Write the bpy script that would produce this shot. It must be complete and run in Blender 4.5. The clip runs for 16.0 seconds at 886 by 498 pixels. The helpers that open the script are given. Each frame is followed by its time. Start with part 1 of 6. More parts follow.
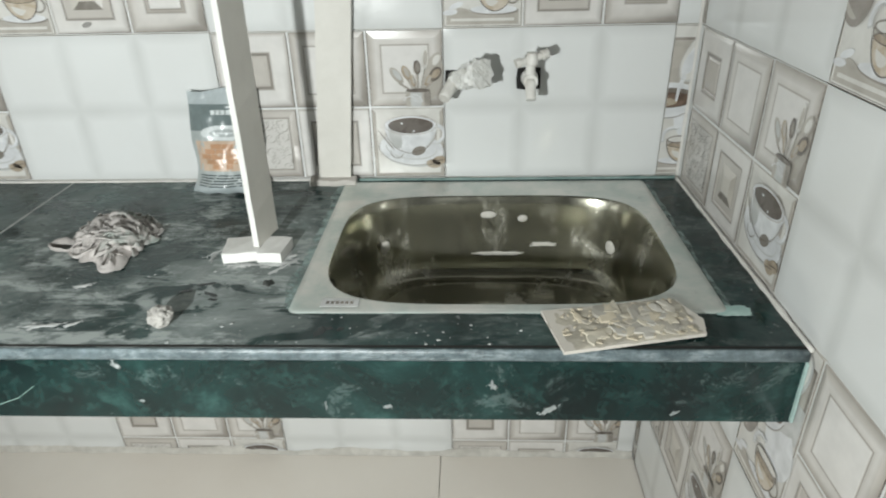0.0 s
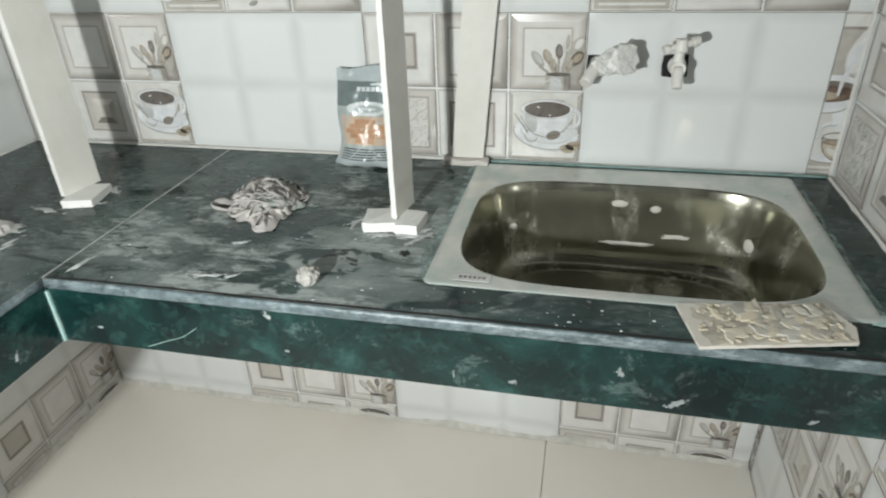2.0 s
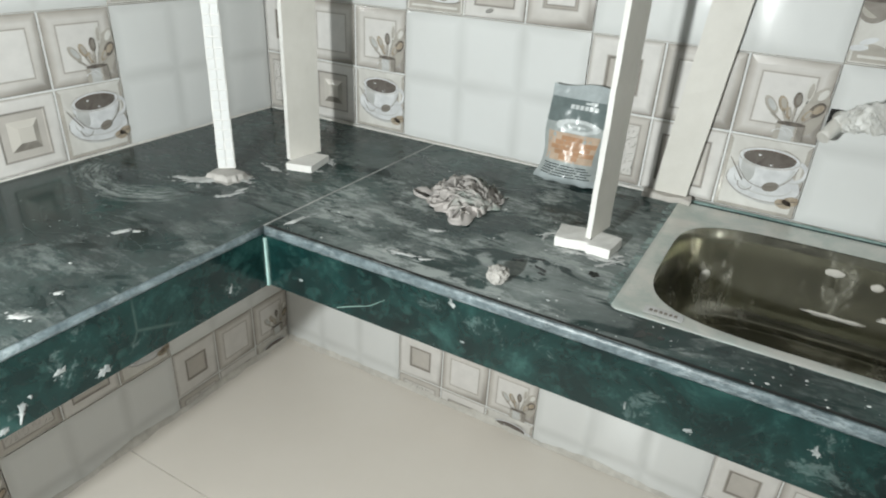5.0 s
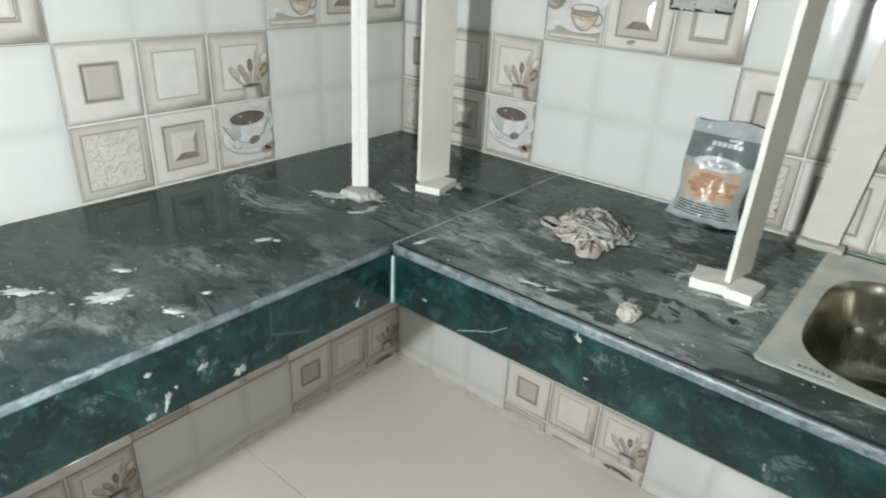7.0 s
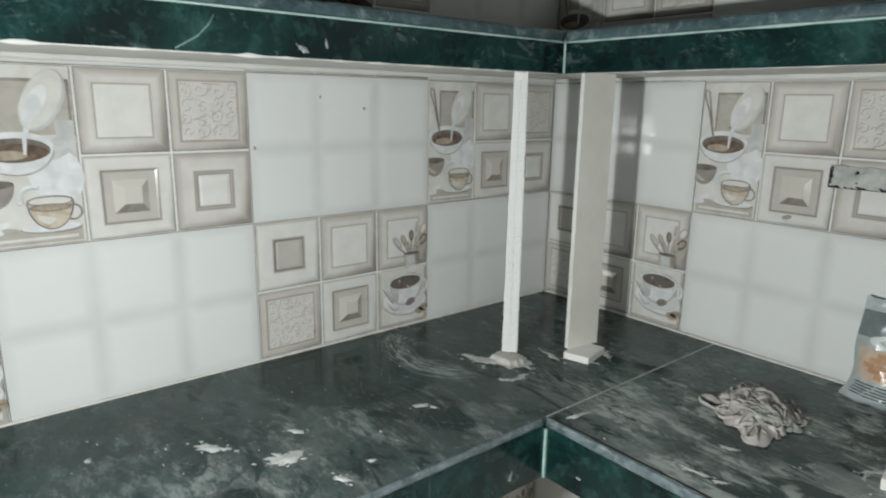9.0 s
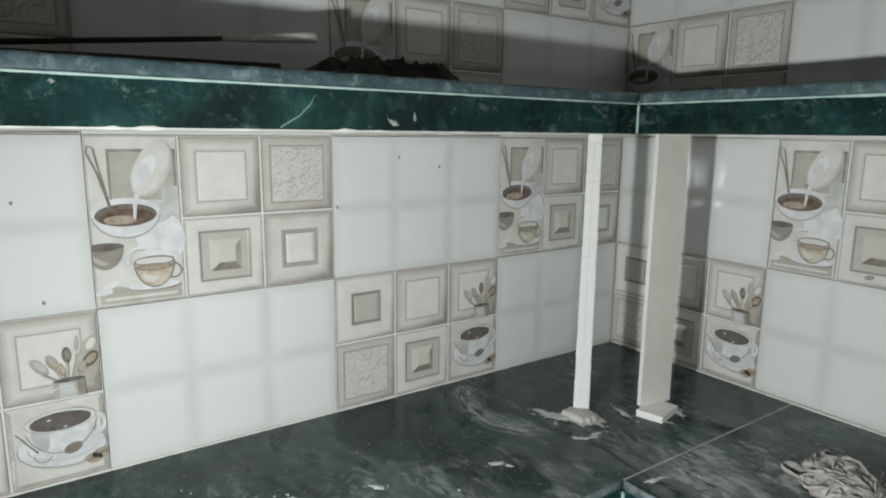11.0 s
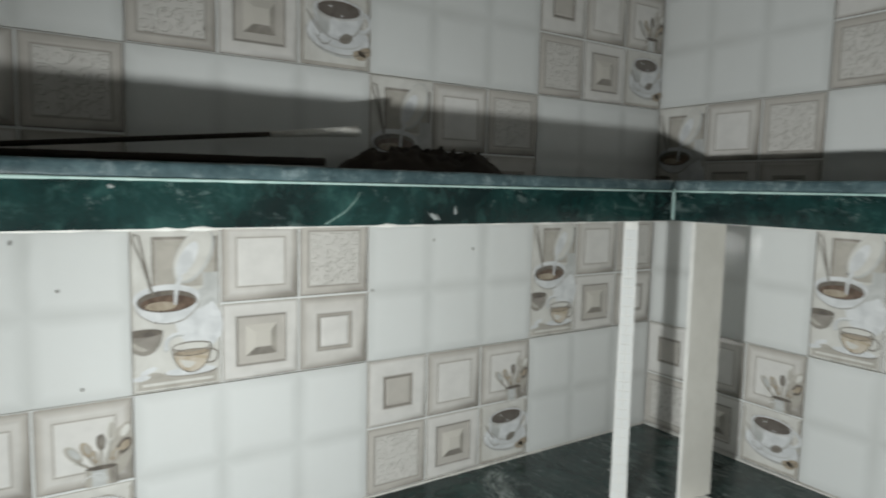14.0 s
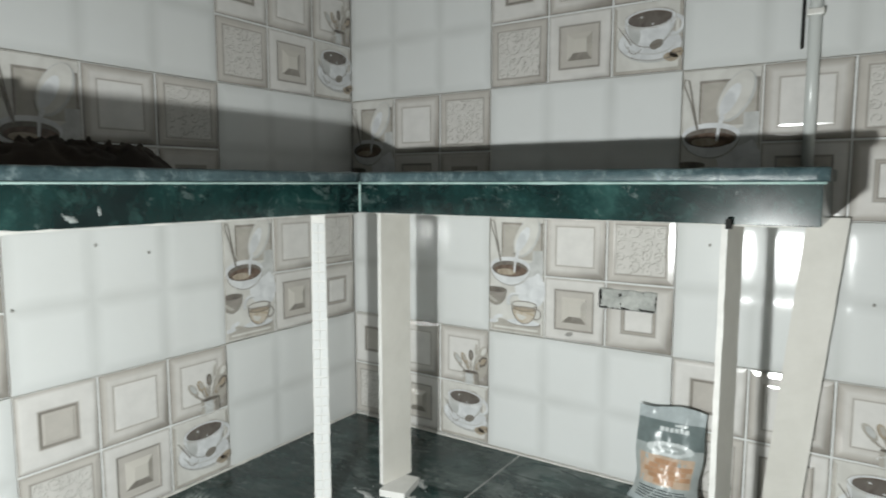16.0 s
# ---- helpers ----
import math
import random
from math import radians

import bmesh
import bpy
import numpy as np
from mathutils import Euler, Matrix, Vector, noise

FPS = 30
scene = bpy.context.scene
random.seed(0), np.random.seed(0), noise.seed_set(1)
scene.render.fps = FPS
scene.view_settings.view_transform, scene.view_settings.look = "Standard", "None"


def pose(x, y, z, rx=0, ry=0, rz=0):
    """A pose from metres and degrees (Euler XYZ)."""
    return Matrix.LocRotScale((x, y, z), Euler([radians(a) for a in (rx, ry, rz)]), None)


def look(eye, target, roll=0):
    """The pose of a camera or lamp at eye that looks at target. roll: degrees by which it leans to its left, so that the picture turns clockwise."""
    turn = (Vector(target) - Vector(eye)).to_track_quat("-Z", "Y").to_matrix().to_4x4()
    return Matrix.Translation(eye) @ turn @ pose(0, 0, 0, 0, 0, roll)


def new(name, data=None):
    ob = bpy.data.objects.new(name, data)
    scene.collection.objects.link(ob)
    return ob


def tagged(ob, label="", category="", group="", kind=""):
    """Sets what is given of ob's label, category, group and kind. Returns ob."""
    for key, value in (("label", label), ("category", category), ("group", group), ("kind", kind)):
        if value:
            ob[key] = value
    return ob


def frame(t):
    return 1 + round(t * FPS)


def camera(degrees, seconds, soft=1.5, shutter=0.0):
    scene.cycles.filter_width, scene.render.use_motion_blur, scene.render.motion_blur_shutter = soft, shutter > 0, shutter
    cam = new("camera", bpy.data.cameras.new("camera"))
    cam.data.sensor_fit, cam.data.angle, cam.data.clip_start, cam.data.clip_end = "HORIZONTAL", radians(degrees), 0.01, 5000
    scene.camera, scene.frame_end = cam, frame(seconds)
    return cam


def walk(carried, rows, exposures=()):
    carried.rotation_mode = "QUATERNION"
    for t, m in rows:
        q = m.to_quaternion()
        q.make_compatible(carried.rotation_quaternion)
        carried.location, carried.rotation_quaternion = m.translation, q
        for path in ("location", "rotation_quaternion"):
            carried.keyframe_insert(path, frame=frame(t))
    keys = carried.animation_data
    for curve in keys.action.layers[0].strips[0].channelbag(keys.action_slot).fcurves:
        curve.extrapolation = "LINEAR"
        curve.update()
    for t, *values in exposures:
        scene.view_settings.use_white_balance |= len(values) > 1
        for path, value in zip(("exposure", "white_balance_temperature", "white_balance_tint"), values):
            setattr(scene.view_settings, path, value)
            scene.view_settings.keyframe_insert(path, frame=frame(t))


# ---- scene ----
cam = camera(69.9, 16.0, soft=2.0, shutter=0.4)
PATH = [
    (0, (1.4, -1.256, 1.291), (1.315, 0.511, 0.357), -1.5),
    (0.5, (1.397, -1.28, 1.301), (1.19, 0.471, 0.356), -1.8),
    (1, (1.382, -1.284, 1.298), (1.085, 0.45, 0.349), -1.7),
    (1.5, (1.373, -1.279, 1.297), (1.066, 0.452, 0.344), -1.6),
    (2, (1.361, -1.284, 1.293), (0.949, 0.419, 0.33), -2.2),
    (2.5, (1.344, -1.285, 1.283), (0.851, 0.396, 0.318), -1.6),
    (3, (1.332, -1.285, 1.287), (0.8, 0.398, 0.346), -0.9),
    (3.5, (1.32, -1.298, 1.286), (0.684, 0.352, 0.352), -0.2),
    (4, (1.312, -1.31, 1.285), (0.582, 0.319, 0.383), -0.2),
    (4.5, (1.306, -1.318, 1.281), (0.508, 0.278, 0.376), 1.5),
    (7, (1.265, -1.344, 1.274), (0.127, 0.065, 0.427), 3.0),
    (7.5, (1.248, -1.35, 1.267), (-0.004, -0.011, 0.466), 2.2),
    (8, (1.239, -1.363, 1.287), (-0.089, -0.062, 0.55), 1.9),
    (8.5, (1.225, -1.386, 1.331), (-0.187, -0.083, 0.775), 2.2),
    (9, (1.235, -1.405, 1.346), (-0.275, -0.174, 0.894), 0.9),
    (11.5, (1.216, -1.471, 1.41), (-0.442, -0.402, 1.084), 0.6),
    (12, (1.217, -1.479, 1.406), (-0.507, -0.517, 1.087), 0.7),
    (12.5, (1.22, -1.493, 1.398), (-0.553, -0.663, 0.988), 1.3),
    (13, (1.208, -1.507, 1.414), (-0.613, -0.726, 1.139), 1.4),
    (13.5, (1.202, -1.514, 1.444), (-0.598, -0.673, 1.213), 1.4),
    (14, (1.189, -1.486, 1.468), (-0.481, -0.402, 1.276), 1.2),
    (14.5, (1.198, -1.436, 1.468), (-0.29, -0.118, 1.25), 0.7),
    (15, (1.203, -1.415, 1.48), (-0.126, 0.07, 1.301), -0.2),
    (15.5, (1.226, -1.391, 1.476), (-0.009, 0.171, 1.291), -0.7),
    (16, (1.226, -1.379, 1.47), (0.125, 0.278, 1.265), -0.0),
]
walk(cam, [(t, look(eye, target, roll)) for t, eye, target, roll in PATH],
     [(0, 0.40), (4.5, 0.36), (7.5, 0.16), (9.0, -0.23), (11.5, -0.24), (12.5, -0.36), (13.0, -0.40), (14.2, -0.18), (15.5, 0.14), (16, 0.20)])

# ==== world and light ====
world = bpy.data.worlds.new("world")
scene.world = world
world.use_nodes = True
world.node_tree.nodes["Background"].inputs[0].default_value = (0.75, 0.85, 1.0, 1)
world.node_tree.nodes["Background"].inputs[1].default_value = 0.002

LAMP = (0.95, -1.70, 1.19)
lamp_data = bpy.data.lights.new("work_lamp", "AREA")
lamp_data.shape, lamp_data.size, lamp_data.energy = "DISK", 0.05, 20.0
lamp_data.color = (0.955, 1.0, 0.985)
work_lamp = new("work_lamp", lamp_data)
work_lamp.matrix_world = look(LAMP, (0.56, 0.0, 0.58))

# ==== plan ====
RIGHT, SOUTH, CEIL = 1.832, -1.71, 2.62      # walls: west x = 0, north y = 0
TOP, FASCIA_LOW = 0.795, 0.677              # worktop
CX, CY = 0.547, -0.597                      # its front edges
SX, SY, SEND = 0.315, -0.331, 1.180         # the shelf over it
S_LOW, S_MID, S_TOP = 1.408, 1.474, 1.494
CELL = 0.15                                 # printed square; a wall tile is 3 x 2 of them


# ==== materials ====
def mat(name, colour, rough=0.5, metal=0.0, coat=0.0):
    m = bpy.data.materials.new(name)
    m.use_nodes = True
    b = m.node_tree.nodes["Principled BSDF"]
    b.inputs["Base Color"].default_value = (*colour, 1)
    b.inputs["Roughness"].default_value = rough
    b.inputs["Metallic"].default_value = metal
    b.inputs["Coat Weight"].default_value = coat
    b.inputs["Coat Roughness"].default_value = 0.04
    return m


class Net:
    """Short hand for a material's nodes."""

    def __init__(self, m):
        self.m, self.t = m, m.node_tree
        self.b = self.t.nodes["Principled BSDF"]
        self.co = self.t.nodes.new("ShaderNodeTexCoord").outputs["Object"]

    def link(self, a, b):
        self.t.links.new(a, b)

    def scaled(self, x, y, z, rot=(0, 0, 0), co=None):
        n = self.t.nodes.new("ShaderNodeMapping")
        n.inputs["Scale"].default_value = (x, y, z)
        n.inputs["Rotation"].default_value = rot
        self.link(co or self.co, n.inputs["Vector"])
        return n.outputs[0]

    def noise(self, scale, detail=4.0, rough=0.55, co=None, warp=0.0):
        n = self.t.nodes.new("ShaderNodeTexNoise")
        n.inputs["Scale"].default_value = scale
        n.inputs["Detail"].default_value = detail
        n.inputs["Roughness"].default_value = rough
        n.inputs["Distortion"].default_value = warp
        self.link(co or self.co, n.inputs["Vector"])
        return n.outputs["Fac"]

    def voronoi(self, scale, feature="F1", co=None):
        n = self.t.nodes.new("ShaderNodeTexVoronoi")
        n.feature = feature
        n.inputs["Scale"].default_value = scale
        self.link(co or self.co, n.inputs["Vector"])
        return n.outputs["Distance"]

    def ramp(self, fac, *stops):
        n = self.t.nodes.new("ShaderNodeValToRGB")
        e = n.color_ramp.elements
        while len(e) < len(stops):
            e.new(0.5)
        for el, (p, c) in zip(e, stops):
            el.position = p
            el.color = (*c, 1) if isinstance(c, tuple) else (c, c, c, 1)
        self.link(fac, n.inputs[0])
        return n.outputs[0]

    def mix(self, fac, a, b, kind="MIX"):
        n = self.t.nodes.new("ShaderNodeMix")
        n.data_type, n.blend_type = "RGBA", kind
        for value, socket in ((fac, n.inputs[0]), (a, n.inputs[6]), (b, n.inputs[7])):
            if isinstance(value, tuple):
                socket.default_value = (*value, 1)
            elif isinstance(value, (int, float)):
                socket.default_value = value
            else:
                self.link(value, socket)
        return n.outputs[2]

    def math(self, op, a, b=0.0):
        n = self.t.nodes.new("ShaderNodeMath")
        n.operation = op
        for value, socket in ((a, n.inputs[0]), (b, n.inputs[1])):
            if isinstance(value, (int, float)):
                socket.default_value = value
            else:
                self.link(value, socket)
        return n.outputs[0]

    def axis(self, name):
        n = self.t.nodes.new("ShaderNodeSeparateXYZ")
        self.link(self.co, n.inputs[0])
        return n.outputs[name]

    def away(self, x, y, z):
        """Distance from a point."""
        n = self.t.nodes.new("ShaderNodeVectorMath")
        n.operation = "DISTANCE"
        self.link(self.co, n.inputs[0])
        n.inputs[1].default_value = (x, y, z)
        return n.outputs["Value"]

    def random(self):
        return self.t.nodes.new("ShaderNodeObjectInfo").outputs["Random"]

    def colour(self, out):
        self.link(out, self.b.inputs["Base Color"])

    def rough(self, out):
        self.link(out, self.b.inputs["Roughness"])

    def bump(self, height, strength=0.2, distance=0.002):
        n = self.t.nodes.new("ShaderNodeBump")
        n.inputs["Strength"].default_value = strength
        n.inputs["Distance"].default_value = distance
        self.link(height, n.inputs["Height"])
        self.link(n.outputs[0], self.b.inputs["Normal"])


def glaze(name, colour, rough=0.12, smear=0.10, dirt=(0.45, 0.42, 0.37), other=None, grain=26):
    """Glazed ceramic with a thin film of grout dust and the glaze's faint waviness."""
    m = mat(name, colour, rough)
    k = Net(m)
    dust = k.ramp(k.noise(5, 6, 0.6), (0.45, 0.0), (0.8, 1.0))
    fine = k.ramp(k.noise(160, 3), (0.66, 0.0), (0.76, 1.0))
    amount = k.math("ADD", k.math("MULTIPLY", dust, smear), k.math("MULTIPLY", fine, smear * 0.6))
    tone = colour
    if other:
        tone = k.mix(k.ramp(k.noise(grain, 3, 0.5, warp=0.6), (0.36, 0.0), (0.64, 1.0)), colour, other)
    k.colour(k.mix(amount, tone, dirt))
    k.rough(k.math("ADD", k.math("MULTIPLY", dust, 0.16), rough))
    k.bump(k.noise(9, 2), 0.06, 0.004)
    return m


WHITE = glaze("glaze_white", (0.705, 0.715, 0.708), 0.10)
CREAM = glaze("glaze_cream", (0.68, 0.67, 0.635), 0.14, other=(0.60, 0.585, 0.55))
PALE = glaze("print_pale_taupe", (0.47, 0.44, 0.395), 0.16, other=(0.39, 0.365, 0.325))
TAUPE = glaze("print_taupe", (0.32, 0.295, 0.265), 0.18, other=(0.22, 0.20, 0.175))
UMBER = glaze("print_umber", (0.115, 0.10, 0.088), 0.2, other=(0.19, 0.165, 0.14), grain=60)
COFFEE = glaze("print_coffee", (0.085, 0.055, 0.04), 0.15, other=(0.17, 0.115, 0.085), grain=50)
TEA = glaze("print_tea", (0.46, 0.385, 0.29), 0.15, other=(0.58, 0.52, 0.44), grain=60)
TAN = glaze("print_tan", (0.30, 0.245, 0.185), 0.18, other=(0.42, 0.36, 0.28), grain=70)
CUPS = glaze("print_cup_white", (0.74, 0.75, 0.76), 0.10, 0.04, other=(0.60, 0.61, 0.62), grain=34)
SHADE = glaze("print_cool_grey", (0.46, 0.465, 0.455), 0.16, other=(0.57, 0.575, 0.565), grain=34)


def shaded_print_square(name, stops, low):
    """A printed square with its relief's shading drawn into the colour: tone follows the distance from its middle (0)
    to its rim (1), deeper along its lower and right sides.
    """
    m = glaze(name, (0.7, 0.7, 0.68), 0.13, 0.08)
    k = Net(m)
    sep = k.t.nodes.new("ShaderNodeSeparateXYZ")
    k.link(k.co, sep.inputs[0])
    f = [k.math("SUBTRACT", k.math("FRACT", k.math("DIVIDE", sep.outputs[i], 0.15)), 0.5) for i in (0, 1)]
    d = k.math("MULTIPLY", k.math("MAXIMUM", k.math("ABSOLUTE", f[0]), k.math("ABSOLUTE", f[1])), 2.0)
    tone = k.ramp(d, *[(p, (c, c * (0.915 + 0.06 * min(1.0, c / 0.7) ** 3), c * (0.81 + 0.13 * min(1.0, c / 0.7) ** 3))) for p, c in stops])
    slant_shade = k.ramp(k.math("SUBTRACT", f[0], f[1]), (0.30, 0.0), (0.75, 1.0))
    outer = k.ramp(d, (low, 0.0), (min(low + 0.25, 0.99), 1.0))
    tone = k.mix(k.math("MULTIPLY", k.math("MULTIPLY", slant_shade, outer), 0.66), tone, (0.22, 0.20, 0.175))
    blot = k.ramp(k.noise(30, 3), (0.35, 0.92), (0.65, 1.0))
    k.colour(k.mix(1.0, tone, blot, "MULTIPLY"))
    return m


PANEL = shaded_print_square("shaded_print_panel", ((0.0, 0.72), (0.585, 0.72), (0.60, 0.52), (0.618, 0.34), (0.64, 0.62), (0.74, 0.66), (0.90, 0.48), (0.985, 0.32), (1.0, 0.26)), 0.60)
INSET = shaded_print_square("shaded_print_inset", ((0.0, 0.52), (0.38, 0.51), (0.405, 0.34), (0.43, 0.22), (0.475, 0.38), (0.51, 0.69), (0.86, 0.71), (0.97, 0.44), (1.0, 0.30)), 0.74)
INSET_PALE = shaded_print_square("shaded_print_inset_pale", ((0.0, 0.72), (0.385, 0.72), (0.41, 0.28), (0.45, 0.46), (0.49, 0.32), (0.54, 0.66), (0.78, 0.62), (0.96, 0.38), (1.0, 0.27)), 0.60)
SUNK = shaded_print_square("shaded_print_sunk", ((0.0, 0.54), (0.58, 0.52), (0.625, 0.24), (0.665, 0.67), (0.90, 0.70), (0.975, 0.44), (1.0, 0.30)), 0.80)
SCROLL = shaded_print_square("shaded_print_scroll", ((0.0, 0.66), (0.70, 0.65), (0.735, 0.34), (0.78, 0.56), (0.90, 0.52), (0.985, 0.32), (1.0, 0.26)), 0.72)
PEAK = glaze("print_peak", (0.58, 0.55, 0.50), 0.14)
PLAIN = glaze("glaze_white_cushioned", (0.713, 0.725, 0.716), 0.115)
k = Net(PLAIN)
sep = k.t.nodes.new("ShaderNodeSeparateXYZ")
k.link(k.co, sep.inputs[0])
# Grey bands along the false joints: the dips' shading as printed colour
shade_bands = None
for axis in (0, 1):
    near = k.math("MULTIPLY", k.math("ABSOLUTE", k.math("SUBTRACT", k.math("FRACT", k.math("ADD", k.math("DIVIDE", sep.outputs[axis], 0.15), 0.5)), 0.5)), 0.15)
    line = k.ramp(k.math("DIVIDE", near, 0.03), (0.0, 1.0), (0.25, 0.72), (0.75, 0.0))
    shade_bands = line if shade_bands is None else k.math("MAXIMUM", shade_bands, line)
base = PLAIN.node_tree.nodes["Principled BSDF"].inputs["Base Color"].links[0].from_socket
k.colour(k.mix(k.math("MULTIPLY", shade_bands, k.math("MULTIPLY", k.noise(6, 2), 0.8)), base, (0.50, 0.51, 0.495)))
MOCHA = glaze("print_mocha", (0.105, 0.09, 0.08), 0.22, other=(0.15, 0.132, 0.118), grain=40)
BISCUIT = mat("tile_biscuit", (0.62, 0.58, 0.52), 0.85)
TILE_MATS = [WHITE, CREAM, PALE, TAUPE, UMBER, COFFEE, TEA, TAN, CUPS, SHADE, BISCUIT, PLAIN, PANEL, INSET, INSET_PALE, SUNK, SCROLL, PEAK, MOCHA]
(W, C, P, T, U, K, TE, TN, CU, SH, BI, PL, PAN, INS, INP, SUN, SCR, PK, MO) = range(len(TILE_MATS))


def marble(name, dusty, sheen):
    """Dark green serpentine marble with pale flecks, polished; dusty: how much cement dust lies on it."""
    m = mat(name, (0.02, 0.05, 0.045), 0.14)
    k = Net(m)
    cloud = k.ramp(k.noise(7, 10, 0.68, warp=0.5), (0.36, (0.003, 0.010, 0.0105)), (0.47, (0.005, 0.021, 0.020)), (0.56, (0.007, 0.032, 0.030)), (0.70, (0.030, 0.088, 0.080)))
    fleck = k.ramp(k.noise(30, 10, 0.78, warp=0.4), (0.52, 0.0), (0.70, 1.0))
    col = k.mix(k.math("MULTIPLY", fleck, 0.55), cloud, (0.05, 0.125, 0.112))
    vein = k.ramp(k.voronoi(1.7, "DISTANCE_TO_EDGE", k.scaled(1, 1.5, 1.2, (0.3, 0.5, 0.9))), (0.0, 1.0), (0.007, 0.0))
    gate = k.ramp(k.noise(3.5, 3), (0.56, 0.0), (0.64, 1.0))
    col = k.mix(k.math("MULTIPLY", k.math("MULTIPLY", vein, gate), 0.12), col, (0.30, 0.42, 0.37))
    if dusty:
        col = k.mix(0.40, col, (0.005, 0.022, 0.020))
        # broad haze, ragged dabs of dried slurry with a fine broken grain, faint wiped streaks
        haze = k.ramp(k.noise(3.2, 9, 0.68, warp=0.4), (0.42, 0.0), (0.60, 1.0))
        mid = k.ramp(k.noise(8, 12, 0.76, k.scaled(0.75, 1.5, 1, (0, 0, 0.2)), 0.25), (0.505, 0.0), (0.60, 1.0))
        grain = k.ramp(k.noise(46, 8, 0.72, k.scaled(0.6, 1.5, 1, (0, 0, 0.25)), 0.2), (0.43, 0.12), (0.58, 1.0))
        streak = k.ramp(k.noise(9, 9, 0.74, k.scaled(0.8, 2.6, 1, (0, 0, 0.22)), 0.4), (0.51, 0.0), (0.62, 1.0))
        wet = k.ramp(k.noise(9, 6, 0.62, k.scaled(0.7, 1.7, 1), 0.9), (0.40, 1.0), (0.455, 0.0))
        speck = k.ramp(k.noise(75, 4, 0.7), (0.665, 0.0), (0.70, 1.0))
        d = k.math("ADD", 0.05, k.math("MULTIPLY", haze, 0.22))
        d = k.math("ADD", d, k.math("MULTIPLY", k.math("MULTIPLY", mid, grain), 0.50))
        d = k.math("ADD", d, k.math("MULTIPLY", streak, 0.11))
        # most dust lies where the rag and the prop stand, little in front of the sink and where the corner was wiped
        ragged = k.math("MULTIPLY", k.math("SUBTRACT", k.noise(11, 7, 0.65), 0.5), 0.22)
        worked = k.math("ADD", 0.55, k.ramp(k.math("ADD", k.away(0.86, -0.36, 0.8), ragged), (0.20, 1.75), (0.54, 0.0)))
        spilt = k.ramp(k.math("ADD", k.away(0.36, -1.02, 0.8), ragged), (0.06, 0.45), (0.24, 0.0))
        front = k.math("SUBTRACT", 1.0, k.math("MULTIPLY", k.ramp(k.math("ADD", k.math("SUBTRACT", k.axis("X"), 0.85), ragged), (0.34, 0.0), (0.44, 1.0)), 0.35))
        wiped = k.math("SUBTRACT", 1.0, k.math("MULTIPLY", k.ramp(k.math("ADD", k.away(0.14, -0.76, 0.8), k.math("MULTIPLY", ragged, 0.35)), (0.175, 1.0), (0.195, 0.0)), 0.80))
        d = k.math("MULTIPLY", k.math("MULTIPLY", k.math("MULTIPLY", d, k.math("ADD", worked, spilt)), front), wiped)
        d = k.math("MULTIPLY", d, k.math("SUBTRACT", 1.0, k.math("MULTIPLY", wet, 0.9)))
        # slurry wiped round in an arc beside the narrow prop
        away = k.away(0.19, -0.50, 0.8)
        turn = k.math("ARCTAN2", k.math("ADD", k.axis("Y"), 0.50), k.math("SUBTRACT", k.axis("X"), 0.19))
        polar = k.t.nodes.new("ShaderNodeCombineXYZ")
        k.link(k.math("MULTIPLY", k.math("ADD", away, k.math("MULTIPLY", ragged, 0.12)), 110.0), polar.inputs[0])
        k.link(k.math("MULTIPLY", turn, 2.2), polar.inputs[1])
        arcs = k.ramp(k.noise(1.0, 6, 0.72, polar.outputs[0]), (0.42, 0.0), (0.58, 1.0))
        band = k.ramp(k.math("ABSOLUTE", k.math("SUBTRACT", k.math("ADD", away, k.math("MULTIPLY", ragged, 0.3)), 0.140)), (0.016, 1.0), (0.05, 0.0))
        below = k.ramp(k.math("SUBTRACT", -0.50, k.math("ADD", k.axis("Y"), k.math("MULTIPLY", ragged, 0.5))), (0.05, 0.0), (0.10, 1.0))
        d = k.math("ADD", d, k.math("MULTIPLY", k.math("MULTIPLY", arcs, k.math("MULTIPLY", band, below)), k.math("ADD", 0.30, k.math("MULTIPLY", grain, 0.7))))
        d = k.math("ADD", d, k.math("MULTIPLY", speck, 0.35))
        d = k.math("MINIMUM", k.math("MULTIPLY", d, dusty), 0.80)
        k.colour(k.mix(d, col, (0.44, 0.475, 0.46)))
        k.rough(k.math("ADD", k.math("MULTIPLY", d, 0.9), sheen))
        k.link(k.math("MAXIMUM", k.math("SUBTRACT", 0.30, k.math("MULTIPLY", d, 1.3)), 0.03), k.b.inputs["Specular IOR Level"])
        k.bump(k.math("ADD", d, k.math("MULTIPLY", k.noise(60, 3), 0.2)), 0.12, 0.001)
    else:
        # soft pale smears left by slurry
        dab = k.ramp(k.noise(11, 12, 0.80, k.scaled(1.0, 1.0, 1.3), 0.4), (0.56, 0.0), (0.68, 1.0))
        k.colour(k.mix(k.math("MULTIPLY", dab, 0.28), col, (0.34, 0.43, 0.41)))
        k.rough(k.math("ADD", k.math("MULTIPLY", dab, 0.4), k.math("ADD", k.math("MULTIPLY", k.noise(12, 5), 0.12), sheen)))
    return m


MARBLE_TOP = marble("marble_dusty", 1.0, 0.11)
MARBLE_FRONT = marble("marble_polished", 0.0, 0.12)


